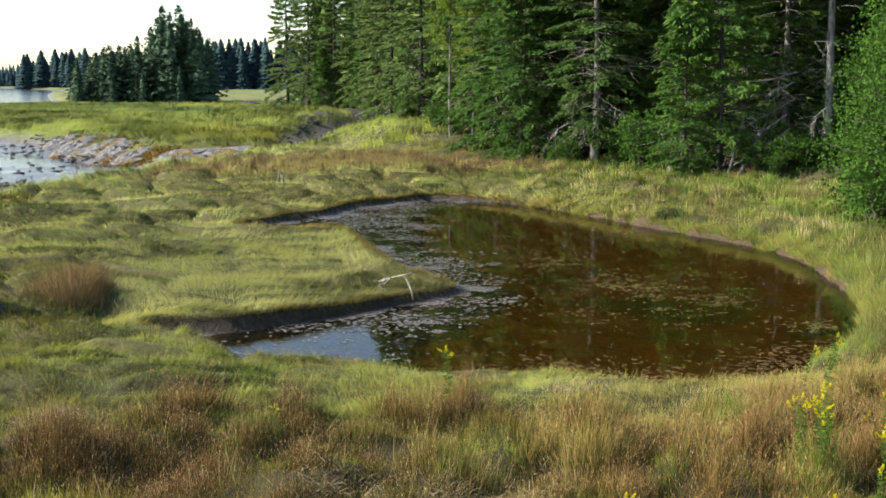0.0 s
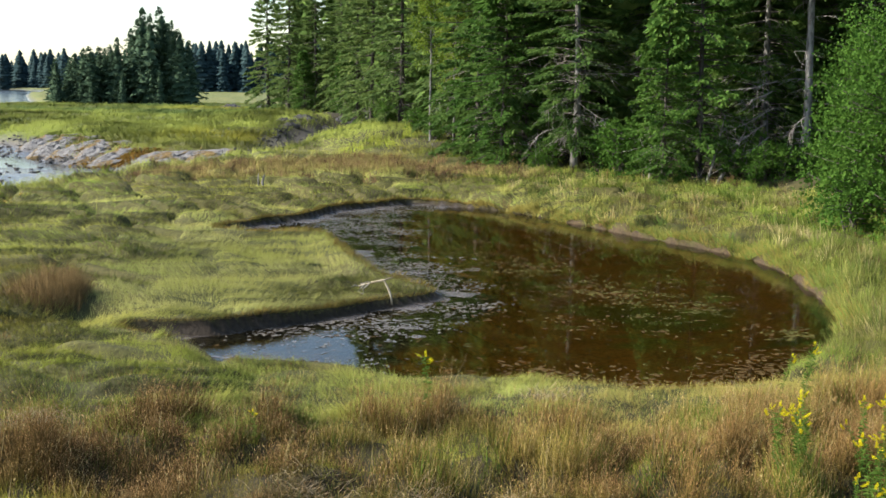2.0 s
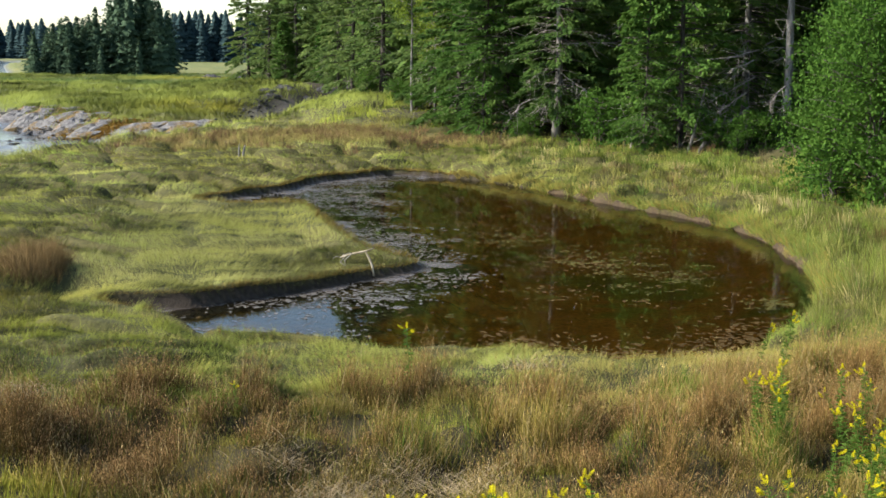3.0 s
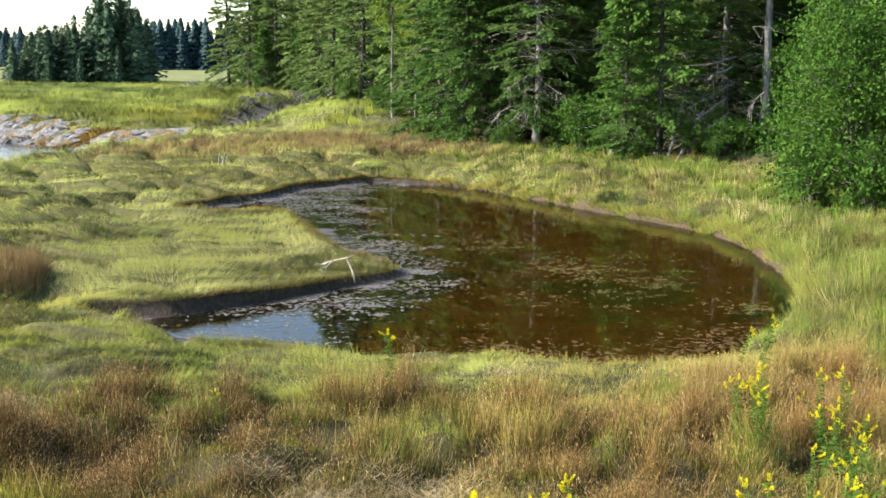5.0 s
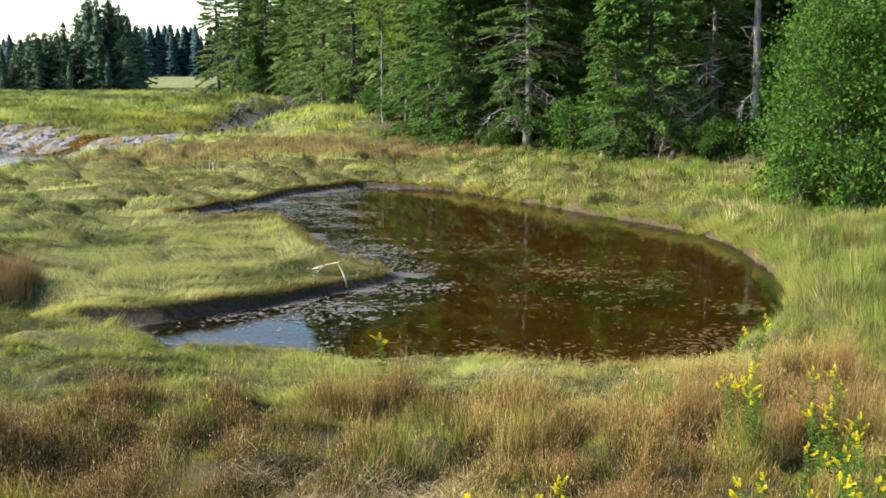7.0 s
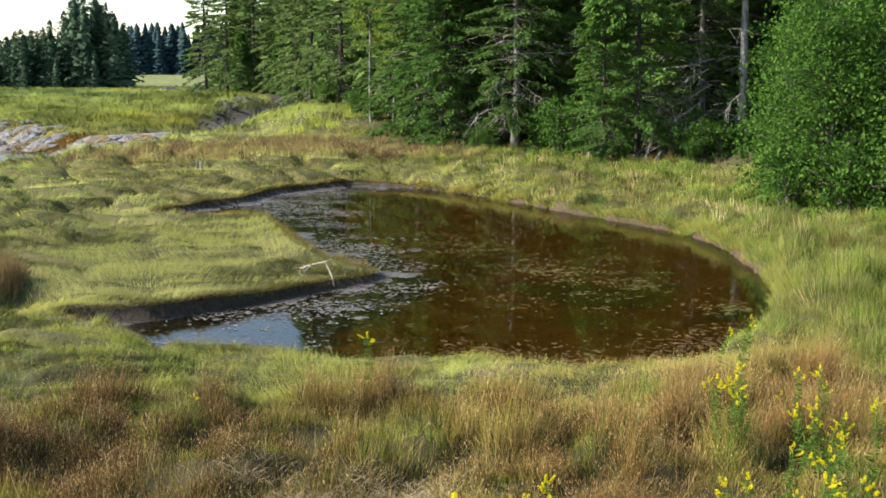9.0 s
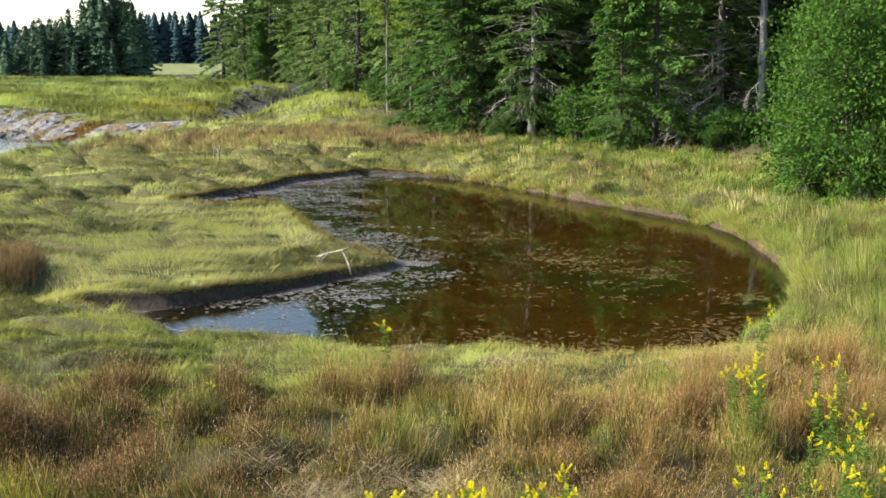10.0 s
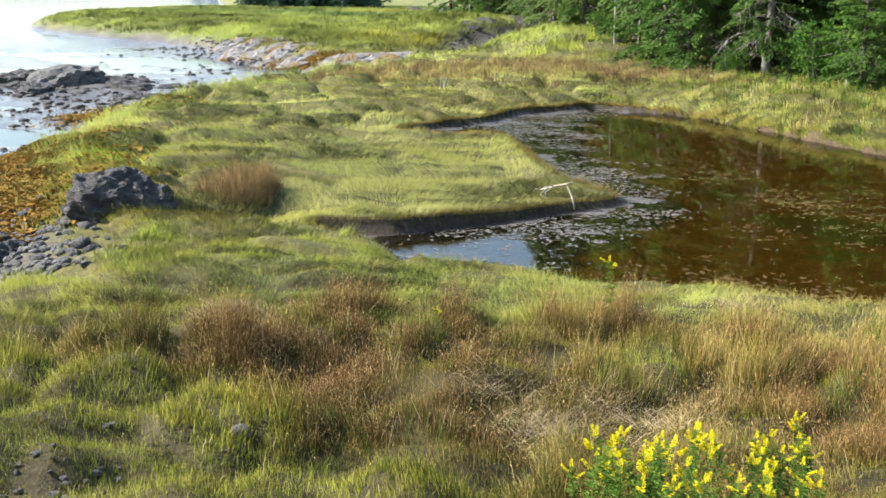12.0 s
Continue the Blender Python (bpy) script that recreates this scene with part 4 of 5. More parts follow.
    k = (pond < -0.3) & (bay < 0.1) & (y < 12.2) & (bare < rng.uniform(0.2, 0.9, m)) & (rng.random(m) < np.maximum(0.45, 0.62 + 0.6 * fbm(x * 1.6, y * 1.6, 80)))
    x, y, z = x[k], y[k], z[k]
    m = len(x)
    g = np.clip(0.5 + 0.7 * fbm(x * 0.9, y * 0.9, 88) + 0.3 * step(-1.5, -3.2, x), 0, 1)
    t = lerp(pick(0.25, 0.175, 0.048), pick(0.26, 0.275, 0.040), g) * rng.uniform(0.7, 1.4, (m, 1)) * (0.92 + 0.35 * turf(x, y) + 0.45 * fbm(x * 2.4, y * 2.4, 92, 2))[:, None]
    # half the tip tone at the foot stands in for shade low down
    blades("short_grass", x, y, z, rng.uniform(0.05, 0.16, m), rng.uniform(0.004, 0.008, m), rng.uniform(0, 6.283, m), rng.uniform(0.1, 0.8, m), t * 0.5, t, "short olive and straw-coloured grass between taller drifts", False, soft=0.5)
    # the single brown tuft out on the marsh
    m = 9000
    x, y = -6.08 - np.abs(rng.normal(0, 0.42, m)) + rng.normal(0.30, 0.08, m), 19.3 + rng.normal(0, 0.36, m)
    z, = on_grid(x, y, gz)
    d = np.hypot((x + 6.0) / 0.42, (y - 19.3) / 0.40)
    t = pick(0.25, 0.165, 0.066) * rng.uniform(0.6, 1.4, (m, 1))
    # the tuft's feet are darkened in the tone, as if shaded
    blades("brown_tuft", x, y, z, np.maximum(0.62 - 0.14 * d, 0.12) * rng.uniform(0.25, 1.15, m) * (1 + 0.35 * fbm(x * 5, y * 5, 98)), rng.uniform(0.006, 0.011, m), np.arctan2(y - 19.3, x + 6.1) + rng.normal(0, 0.8, m), np.clip(np.abs(0.10 + 0.10 * d + rng.normal(0, 0.42, m)), 0, 0.92), t * 0.6, t, "soft brown grass tuft standing on the marsh", False)


def marsh():
    """Matted marsh hay combed into swirls, and coarser growth farther off."""
    n = 1180000
    r = 11.2 * (200 / 11.2) ** (rng.random(n) ** 1.25)
    a = np.radians(rng.uniform(-34, 28, n))
    x, y = r * np.sin(a), r * np.cos(a)
    pond, bay, z = on_grid(x, y, g_pond, g_bay, gz)
    wood = x * 0.80 + y * 0.60 - 31.0
    inwood = (wood > rng.uniform(0.5, 2.5, n)) & (x > -16 + 0.0 * y) & (x > -2 - (y - 75) * 0.36)
    keep = (pond < np.where(x < 1.5, -0.05, -0.01) + rng.normal(0, 0.03, n)) & (bay < np.where(y < 17, 0.15, 0.7) + rng.normal(0, 0.4, n)) & (y > 11.2) & ~inwood & (blob(x, y, [(-8.1, 15.5, 0.55), (-7.3, 13.9, 0.55), (-7.1, 14.6, 0.55), (-6.4, 13.4, 0.55)]) < rng.uniform(0.3, 0.8, n)) & ~((y < 11.6) & (x < 2.5) & (x > -2.6))
    keep &= ~((x > 5.2) & (y < 33) & (rng.random(n) < 0.55))
    x, y, z, r, pond, bay = x[keep], y[keep], z[keep], r[keep], pond[keep], bay[keep]
    n = len(x)
    right = np.clip(step(4.5, 7.0, x + 0.02 * y) + step(-1.2, 1.0, x) * step(36.5, 38.5, y) * step(70, 55, y), 0, 1)
    middle = step(60, 68, y)
    band = np.clip(step(40.5, 45.5, y + 0.10 * x + 2.0 * fbm(x * 0.4, y * 0.4, 81)) * step(54, 48, y - 0.9 * (x + 8) + 2.0 * fbm(x * 0.3, y * 0.3, 86)) * step(1.5, -1.5, x) * step(-11.5, -9, x - 0.0 * y), 0, 1)
    reed = np.clip(blob(x, y, [(-3.6, 59.5, 0.9), (-1.9, 60.5, 0.9), (-2.6, 62, 0.8), (-0.9, 63, 0.8)]) * 1.4 - 0.2, 0, 1)
    shore = step(-1.6, 0.1, bay) * (1 - middle)
    mu, mv, inside = mats(x, y)
    hump = step(0.0, 0.4, inside)
    swirl = fbm(x * 0.25, y * 0.25, 82, 2) * 2.5 - 0.6 + (mu - 0.5) * 3.4
    clump = fbm(x * 0.9, y * 0.9, 85, 2)
    n1, n2 = fbm(x * 0.45, y * 0.6, 83), fbm(x * 1.3, y * 2.0, 84)
    top = lerp(pick(0.340, 0.322, 0.076), pick(0.425, 0.392, 0.118), np.clip(0.5 + n1, 0, 1))
    top = lerp(top, pick(0.29, 0.36, 0.085), np.clip(n2 * 0.5 + 1.5 * (mv - 0.45), 0, 1) * (1 - 0.75 * step(17, 19, y) * step(31, 28, y) * step(-7.5, -5.0, x)))
    top = lerp(top, pick(0.53, 0.48, 0.20), np.clip(1.6 * (mu - 0.55), 0, 1) * (rng.random(n) < 0.6))
    top = top * (1 + 0.16 * step(31, 36, y) * step(60, 50, y))[:, None]
    top = lerp(top, pick(0.29, 0.325, 0.085), np.clip(blob(x, y, [(-1, 13.8, 1.6), (-3, 14.2, 1.5), (1.5, 13.2, 1.4), (-6, 22, 2), (-9.5, 25, 2.5)]) * 0.6 + shore * 0.5, 0, 1))
    top = lerp(top, pick(0.25, 0.26, 0.045), np.clip(step(-1.8, -3.2, x) * step(17.5, 15.0, y) * np.clip(0.8 + 0.8 * n1, 0, 1) + 0.6 * step(-6.5, -7.5, x) * step(22, 18, y), 0, 1))
    top = lerp(top, pick(0.36, 0.27, 0.09), 0.75 * step(0.8, 2.6, x) * step(15.2, 13.6, y) * step(6.5, 5.0, x))
    top = lerp(top, pick(0.34, 0.24, 0.055), 0.6 * np.clip(blob(x, y, [(-8.6, 21.5, 1.5), (-6.4, 16.9, 1.2), (-7.4, 19.5, 1.0)]) * 1.3, 0, 1))
    bright = np.clip(blob(x, y, [(-9.8, 22.6, 0.8), (-6.4, 15.6, 0.5), (-8.6, 21.4, 0.6)]), 0, 1)
    top = lerp(top, pick(0.30, 0.42, 0.04), bright)
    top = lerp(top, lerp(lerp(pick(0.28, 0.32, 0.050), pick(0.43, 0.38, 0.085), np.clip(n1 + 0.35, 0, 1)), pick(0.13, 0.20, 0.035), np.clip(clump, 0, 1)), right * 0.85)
    top = lerp(top, pick(0.26, 0.29, 0.060), middle)
    top = top * (1 + middle * 0.65 * fbm(x * 0.22, y * 0.13, 89, 3))[:, None]
    top = lerp(top, pick(0.15, 0.21, 0.06), middle * np.clip(blob(x, y, [(-22, 128, 14), (-38, 140, 18), (-12, 110, 8), (-30, 168, 16)]) * (1.2 + 1.6 * fbm(x * 0.3, y * 0.12, 99)) - 0.2, 0, 1))
    top = lerp(top, pick(0.42, 0.38, 0.05), middle * np.clip(blob(x, y, [(-27, 152, 9), (-12, 72, 4)]), 0, 1))
    top = lerp(top, pick(0.215, 0.135, 0.068) * (0.55 + 0.8 * mv[:, None]), np.clip(band * np.clip(0.9 + 0.6 * n1, 0, 1), 0, 1) * 0.9)
    top = lerp(top, pick(0.32, 0.35, 0.055), reed)
    pen = step(17, 19, y) * step(31, 28, y) * step(-7.5, -5.0, x) * step(3, 1, x)
    top = top * (1 - (1 - right)[:, None] * (1 - middle)[:, None] * (pick(-0.10, -0.12, 0.06) + pen[:, None] * pick(0.30, 0.30, 0.14)))
    top = top * (1 + right * (0.35 * fbm(x * 1.1, y * 0.9, 87, 2) + 0.5 * (mv - 0.5)))[:, None]
    # foot tone is the tip tone scaled down, shade put into the colour
    shaded_low = top * (pick(0.60, 0.66, 0.58) - 0.15 * right[:, None])
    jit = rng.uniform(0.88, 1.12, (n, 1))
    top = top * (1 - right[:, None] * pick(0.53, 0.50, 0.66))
    shaded_low = shaded_low * (1 - 0.32 * right)[:, None]
    tall = 0.17 + (-0.07 + 0.10 * np.clip(0.5 + clump, 0, 1.3) * (0.4 + 1.1 * mv)) * right + 0.02 * band + 0.10 * band * mu + (0.16 + 0.14 * clump) * middle + 0.3 * reed + 0.12 * shore * step(17, 22, y)
    strip = step(17.0, 16.2, y) * (1 - right)
    tall = tall * (1 - 0.30 * strip + 0.5 * strip * fbm(x * 2.2, y * 2.2, 94, 2))
    h = tall * rng.uniform(0.5, 1.7, n) * np.clip(1 + 0.25 * n2, 0.6, 1.4)
    flat = np.clip(0.80 - 0.25 * right - 0.5 * band - 0.15 * middle - 0.5 * reed - 0.2 * shore + rng.normal(0, 0.12, n), 0.05, 0.97)
    la = swirl + rng.normal(0, 0.42, n) + strip * rng.normal(0, 1.0, n) + np.maximum(right, band) * rng.uniform(-3.1, 3.1, n)
    w = np.clip(0.00058 * r, 0.008, 0.07) * rng.uniform(0.7, 1.4, n)
    thin = np.where((inside < 0.13) & (rng.random(n) < 0.85), 0.25, 1.0)
    h = np.maximum(h * np.where(middle + right + band > 0.5, 1, thin), w * 2.2)
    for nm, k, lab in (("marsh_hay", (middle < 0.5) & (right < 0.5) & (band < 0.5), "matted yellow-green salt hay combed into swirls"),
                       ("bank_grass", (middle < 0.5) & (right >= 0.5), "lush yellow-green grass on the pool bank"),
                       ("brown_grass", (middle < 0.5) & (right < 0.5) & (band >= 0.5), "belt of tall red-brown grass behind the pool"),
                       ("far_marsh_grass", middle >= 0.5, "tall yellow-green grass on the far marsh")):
        blades(nm, x[k], y[k], z[k], h[k], w[k], la[k], flat[k], (shaded_low * jit)[k], (top * jit)[k], lab, False, 0.75, 0.5 if nm == "bank_grass" else 0.78)


def tussocks(name, cx, cy, size, tall, each, wide, top, root, label):
    """Fanning clumps of grass at the places given, as one mesh."""
    n = len(cx)
    i = np.repeat(np.arange(n), rng.poisson(each, n))
    m = len(i)
    rho, th = np.sqrt(rng.random(m)), rng.uniform(0, 6.283, m)
    x, y = cx[i] + np.cos(th) * rho * size[i], cy[i] + np.sin(th) * rho * size[i]
    z, pond = on_grid(x, y, gz, g_pond)
    k = pond < 0.02
    jit = rng.uniform(0.7, 1.3, (m, 1))
    h = tall[i] * (1.05 - 0.35 * rho) * rng.uniform(0.55, 1.15, m)
    # root is the clump's own colour darkened, painting shade into its base
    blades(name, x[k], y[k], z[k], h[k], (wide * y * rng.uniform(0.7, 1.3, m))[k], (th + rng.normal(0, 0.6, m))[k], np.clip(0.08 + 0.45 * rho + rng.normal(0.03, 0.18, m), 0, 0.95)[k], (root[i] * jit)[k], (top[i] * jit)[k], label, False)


def clumped_banks():
    """Rank grass on the bank under the trees, and the brown belt behind the pool."""
    n = 4200
    x, y = rng.uniform(2.5, 16, n), rng.uniform(13.5, 47, n)
    pond, = on_grid(x, y, g_pond)
    k = (pond < -0.05) & (x * 0.80 + y * 0.60 < 33.0) & (x < 0.52 * y + 2) & ((y > 16) | (x > 6.0))
    x, y, pond = x[k], y[k], pond[k]
    n = len(x)
    u, g = rng.random(n), fbm(x * 0.35, y * 0.35, 90)
    top = lerp(pick(0.27, 0.35, 0.055), pick(0.42, 0.40, 0.10), np.clip(0.5 + g + rng.normal(0, 0.3, n), 0, 1))
    top = lerp(top, pick(0.24, 0.38, 0.045), 0.8 * step(7.0, 10.0, x + 0.4 * g) * step(36, 31, y))
    top[u < 0.20] = (0.60, 0.50, 0.22)
    top[(u > 0.16) & (u < 0.32)] = (0.15, 0.24, 0.045)
    top[(u > 0.93)] = (0.28, 0.17, 0.07)
    top = top * rng.uniform(0.36, 1.25, (n, 1))
    tall = 0.14 + 0.42 * rng.random(n) ** 1.5 + 0.25 * blob(x, y, [(7.5, 18.5, 1.2), (7.9, 21.0, 1.2), (6.9, 16.6, 1.0)])
    # feet at under a quarter of the tip colour: painted shade for contrast
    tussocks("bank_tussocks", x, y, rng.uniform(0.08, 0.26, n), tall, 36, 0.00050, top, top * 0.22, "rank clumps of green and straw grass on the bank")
    n = 1500
    x, y = rng.uniform(-7.5, 4.0, n), rng.uniform(11.3, 17.2, n)
    pond, bay = on_grid(x, y, g_pond, g_bay)
    k = (pond < -0.15) & (bay < -0.1) & (rng.random(n) < 0.55 + 0.7 * fbm(x * 1.2, y * 1.2, 70))
    x, y = x[k], y[k]
    n = len(x)
    u = rng.random(n)
    top = lerp(pick(0.24, 0.30, 0.060), pick(0.36, 0.335, 0.085), np.clip(0.5 + fbm(x * 0.8, y * 0.8, 68), 0, 1)) * rng.uniform(0.45, 1.1, (n, 1))
    top[u < 0.14] = (0.48, 0.40, 0.14)
    top[u > 0.88] = (0.26, 0.17, 0.06)
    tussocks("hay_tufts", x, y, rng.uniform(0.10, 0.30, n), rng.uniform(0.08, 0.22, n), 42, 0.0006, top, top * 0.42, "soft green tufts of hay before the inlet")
    n = 1100
    x, y = rng.uniform(5.6, 10.5, n), rng.uniform(13.0, 25, n)
    pond, = on_grid(x, y, g_pond)
    k = (pond < 0.0) & (x < 0.5 * y)
    x, y = x[k], y[k]
    n = len(x)
    u = rng.random(n)
    top = lerp(pick(0.17, 0.25, 0.04), pick(0.42, 0.36, 0.12), u) * rng.uniform(0.4, 1.1, (n, 1))
    tussocks("reed_clumps", x, y, rng.uniform(0.05, 0.24, n), 0.14 + 0.5 * rng.random(n) ** 2.2, 34, 0.00048, top, top * 0.28, "tall pale and green reeds at the pool's end")
    n = 1500
    x, y = rng.uniform(-11, 5, n), rng.uniform(38, 64, n)
    pond, bay = on_grid(x, y, g_pond, g_bay)
    belt = step(40.5, 44.5, y + 0.10 * x + 2.0 * fbm(x * 0.4, y * 0.4, 81)) * step(55, 49, y - 0.9 * (x + 8) + 2.0 * fbm(x * 0.3, y * 0.3, 86))
    k = (rng.random(n) < belt) & (bay < 0) & (pond < -0.3) & (x * 0.80 + y * 0.60 < 32.0)
    x, y = x[k], y[k]
    n = len(x)
    u = rng.random(n)
    top = np.where((u < 0.70)[:, None], pick(0.225, 0.138, 0.068), pick(0.36, 0.29, 0.10)) * rng.uniform(0.5, 1.3, (n, 1))
    tussocks("brown_tussocks", x, y, rng.uniform(0.2, 0.55, n), rng.uniform(0.25, 0.55, n), 60, 0.00042, top, top * 0.5, "clumps of red-brown grass behind the pool")


def fringe():
    """Grass that hangs over the cut bank of the pool."""
    n = 620000
    x, y = rng.uniform(-6, 8.6, n), rng.uniform(15.5, 38.5, n)
    pond, = on_grid(x, y, g_pond)
    e = 0.15
    px, = on_grid(x + e, y, g_pond)
    py, = on_grid(x, y + e, g_pond)
    gap = 0.5 + 0.5 * fbm(x * 1.2, y * 1.2, 96)
    k = (pond > np.where(x > 1.5, -0.40, -0.20)) & (pond < np.where(x > 1.5, 0.13 * fbm(x * 1.1, y * 1.1, 95) + 0.03, -0.01)) & ~((y < 17.0) & (x > -3.6)) & ((x < 1.5) | (rng.random(n) < gap))
    ux, uy = (px - pond)[k] / e, (py - pond)[k] / e
    x, y = x[k], y[k]
    z, = on_grid(x - ux * 0.15, y - uy * 0.15, gz)
    n = len(x)
    marsh_side = step(2.2, 1.2, x)
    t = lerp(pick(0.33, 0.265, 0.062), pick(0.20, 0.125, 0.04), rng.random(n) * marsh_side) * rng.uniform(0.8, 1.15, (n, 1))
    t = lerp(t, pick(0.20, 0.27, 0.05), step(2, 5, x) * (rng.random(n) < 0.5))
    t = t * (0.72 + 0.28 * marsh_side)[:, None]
    # blades start darker where they leave the bank, shade put into the tone
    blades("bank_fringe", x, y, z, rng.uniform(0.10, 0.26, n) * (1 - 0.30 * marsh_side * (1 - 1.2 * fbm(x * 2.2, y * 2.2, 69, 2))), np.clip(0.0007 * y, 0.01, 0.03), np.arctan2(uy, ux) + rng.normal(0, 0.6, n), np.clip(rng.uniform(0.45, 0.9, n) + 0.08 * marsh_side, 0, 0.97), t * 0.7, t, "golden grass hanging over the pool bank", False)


meadow()
marsh()
clumped_banks()
fringe()


# ---- rocks, shore and water's surface ----
def rock_mesh(name, seed, size, mat, cuts=14, jag=0.25, layers=0.0, fine=4):
    """A weathered boulder or slab: a ball pushed to a blocky form, then roughened in beds."""
    bm = bmesh.new()
    bmesh.ops.create_icosphere(bm, subdivisions=fine, radius=1.0)
    g = np.random.default_rng(seed)
    planes = []
    for i in range(cuts):
        d = Vector(g.normal(0, 1, 3)).normalized()
        planes.append((d, g.uniform(0.62, 0.95)))
    off = Vector(g.uniform(-50, 50, 3))
    for v in bm.verts:
        p = v.co.copy()
        for d, lim in planes:
            over = p.dot(d) - lim
            if over > 0:
                p -= d * over * 0.92
        q = Vector((p.x * size[0], p.y * size[1], p.z * size[2]))
        f = (noise.fractal(q * 1.6 + off, 0.9, 2.1, 5) + 0.7 * noise.ridged_multi_fractal(q * 2.4 + off, 0.9, 2.1, 5, 1.0, 2.0) - 0.7) * jag * min(size)
        bed = abs(math.sin((q.z + 0.4 * q.x) * 9 / max(size[2], 0.3))) * layers * min(size)
        v.co = q + p.normalized() * (f + bed)
    me = bpy.data.meshes.new(name)
    bm.to_mesh(me)
    bm.free()
    me.materials.append(mat)
    return me


def rock(me, label, x, y, sink, turn=(0, 0, 0), scale=1.0, name="rock", group="", z=None):
    ob = new(name, me)
    ob.matrix_basis = pose(x, y, (ground_z(x, y) if z is None else z) - sink, *turn)
    ob.scale = (scale, scale, scale)
    return tagged(ob, label, "rock", group)


rock(rock_mesh("boulder", 1, (0.82, 0.60, 0.60), MAT_DARK_ROCK, 16, 0.32, 0.12, 5), "jagged dark boulder at the edge of the marsh", -7.7, 17.4, 0.0, (4, -4, 20), 1.0, "boulder")
rock(rock_mesh("boulder", 2, (0.5, 0.4, 0.3), MAT_DARK_ROCK, 14, 0.3, 0.15), "low dark wet rock on the shingle", -8.7, 15.9, 0.0, (0, 10, 60), 0.9, "boulder")
rock(rock_mesh("boulder", 3, (1.35, 0.9, 0.75), MAT_STONE, 14, 0.22, 0.10), "large rounded grey rock on the mud flat", -22.9, 47.6, 0.05, (0, -12, 15), 1.3, "boulder")
flat_rock = rock_mesh("boulder", 4, (1.9, 0.9, 0.5), MAT_DARK_ROCK, 14, 0.30, 0.2)
for x, y, s, t in ((-26.0, 49.0, 1.3, 10), (-19.4, 46.5, 0.8, 150), (-27.6, 47.2, 1.1, 60), (-17.6, 42.0, 0.6, 20), (-22.4, 44.2, 0.7, 100), (-12.6, 52.0, 0.5, 40), (-17.6, 60.5, 0.4, 0), (-20.6, 49.0, 0.8, 200), (-15.6, 44.6, 0.5, 80), (-24.4, 46.2, 0.7, 30), (-18.2, 47.4, 0.5, 70), (-16.4, 40.2, 0.45, 120), (-25.0, 51.5, 0.9, 140)):
    rock(flat_rock, "low dark seaweed-stained rock on the mud flat", x, y, 0.1, (0, -6, t), s, "boulder", "rocks on the mud flat")
rock(rock_mesh("stone", 5, (0.16, 0.13, 0.14), MAT_STONE, 12, 0.2, 0.1), "small grey stone among the grass", -2.85, 8.5, 0.02, (0, 0, 0), 0.58, "stone")

slabs = [rock_mesh("ledge_slab", 30 + i, (2.5, 1.0, 0.40), MAT_LEDGE, 14, 0.26, 0.12) for i in range(3)]
for i, (x, y, s, t) in enumerate(((-10.8, 60.2, 1.1, 20), (-12.5, 60.6, 1.2, 35), (-11.6, 59.6, 0.9, 10), (-13.6, 60.4, 1.0, 25), (-14.3, 60.9, 0.9, 15), (-13.2, 58.6, 0.8, 50), (-16.2, 62.4, 0.9, 40), (-17.8, 64.6, 1.0, 60), (-19.4, 66.5, 0.8, 25), (-21.3, 69.5, 1.1, 50),
                                  (-16.9, 60.9, 0.6, 10), (-20.6, 67.0, 0.6, 70), (-23.6, 73.5, 1.0, 45), (-11.4, 57.9, 0.7, 30), (-18.6, 63.0, 0.5, 30), (-14.8, 59.2, 0.55, 10), (-9.8, 61.6, 0.7, 60))):
    rock(slabs[i % 3], "pale tilted ledge rock along the creek", x, y, 0.15, (12, -16, t), s, "ledge_rock", "pale ledge rocks", max(-0.75, ground_z(x, y)))
dark_slab = rock_mesh("ledge_slab", 40, (1.8, 0.8, 0.4), MAT_DARK_ROCK, 12, 0.3, 0.25)
for x, y, s, t in ((-10.2, 84, 0.7, 20), (-8.4, 86.5, 0.8, 160), (-6.2, 88.0, 0.8, 10), (-4.2, 88.5, 0.7, 30), (-7.0, 84.5, 0.6, 70), (-9.3, 80.5, 0.6, 40), (-3.0, 86.0, 0.6, 100), (-5.2, 84.0, 0.6, 15), (-21, 152, 1.2, 20), (-25, 158, 1.3, 170)):
    rock(dark_slab, "dark broken ledge rock in the creek bed", x, y, 0.12, (10, -10, t), s, "ledge_rock", "dark ledge rocks", max(-0.45, ground_z(x, y)))

cobbles = tagged(empty("cobble_shore", pose(-8.0, 14.6, ground_z(-8.0, 14.6))), "wet grey cobbles at the marsh edge", "shore", kind="structure")
stone_forms = [rock_mesh("cobble", 50 + i, (0.13, 0.10, 0.065), MAT_STONE, 12, 0.18, 0.0, 2) for i in range(4)]
base_inv = cobbles.matrix_basis.inverted()
for i in range(290):
    along = rng.random() ** 1.3
    cx, cy = (-7.45 - 2.6 * along + rng.normal(0, 0.5), 14.2 + 4.2 * along + rng.normal(0, 0.45)) if i < 265 else (-3.95 + rng.normal(0, 0.22), 7.55 + rng.normal(0, 0.35))
    s = rng.uniform(0.4, 1.1) * (0.95 if i < 265 else 0.42)
    st = part("cobble", stone_forms[i % 4], cobbles)
    st.matrix_basis = base_inv @ pose(cx, cy, ground_z(cx, cy) + 0.015, rng.uniform(-14, 14), rng.uniform(-14, 14), rng.uniform(0, 360)) @ Matrix.Scale(s, 4)


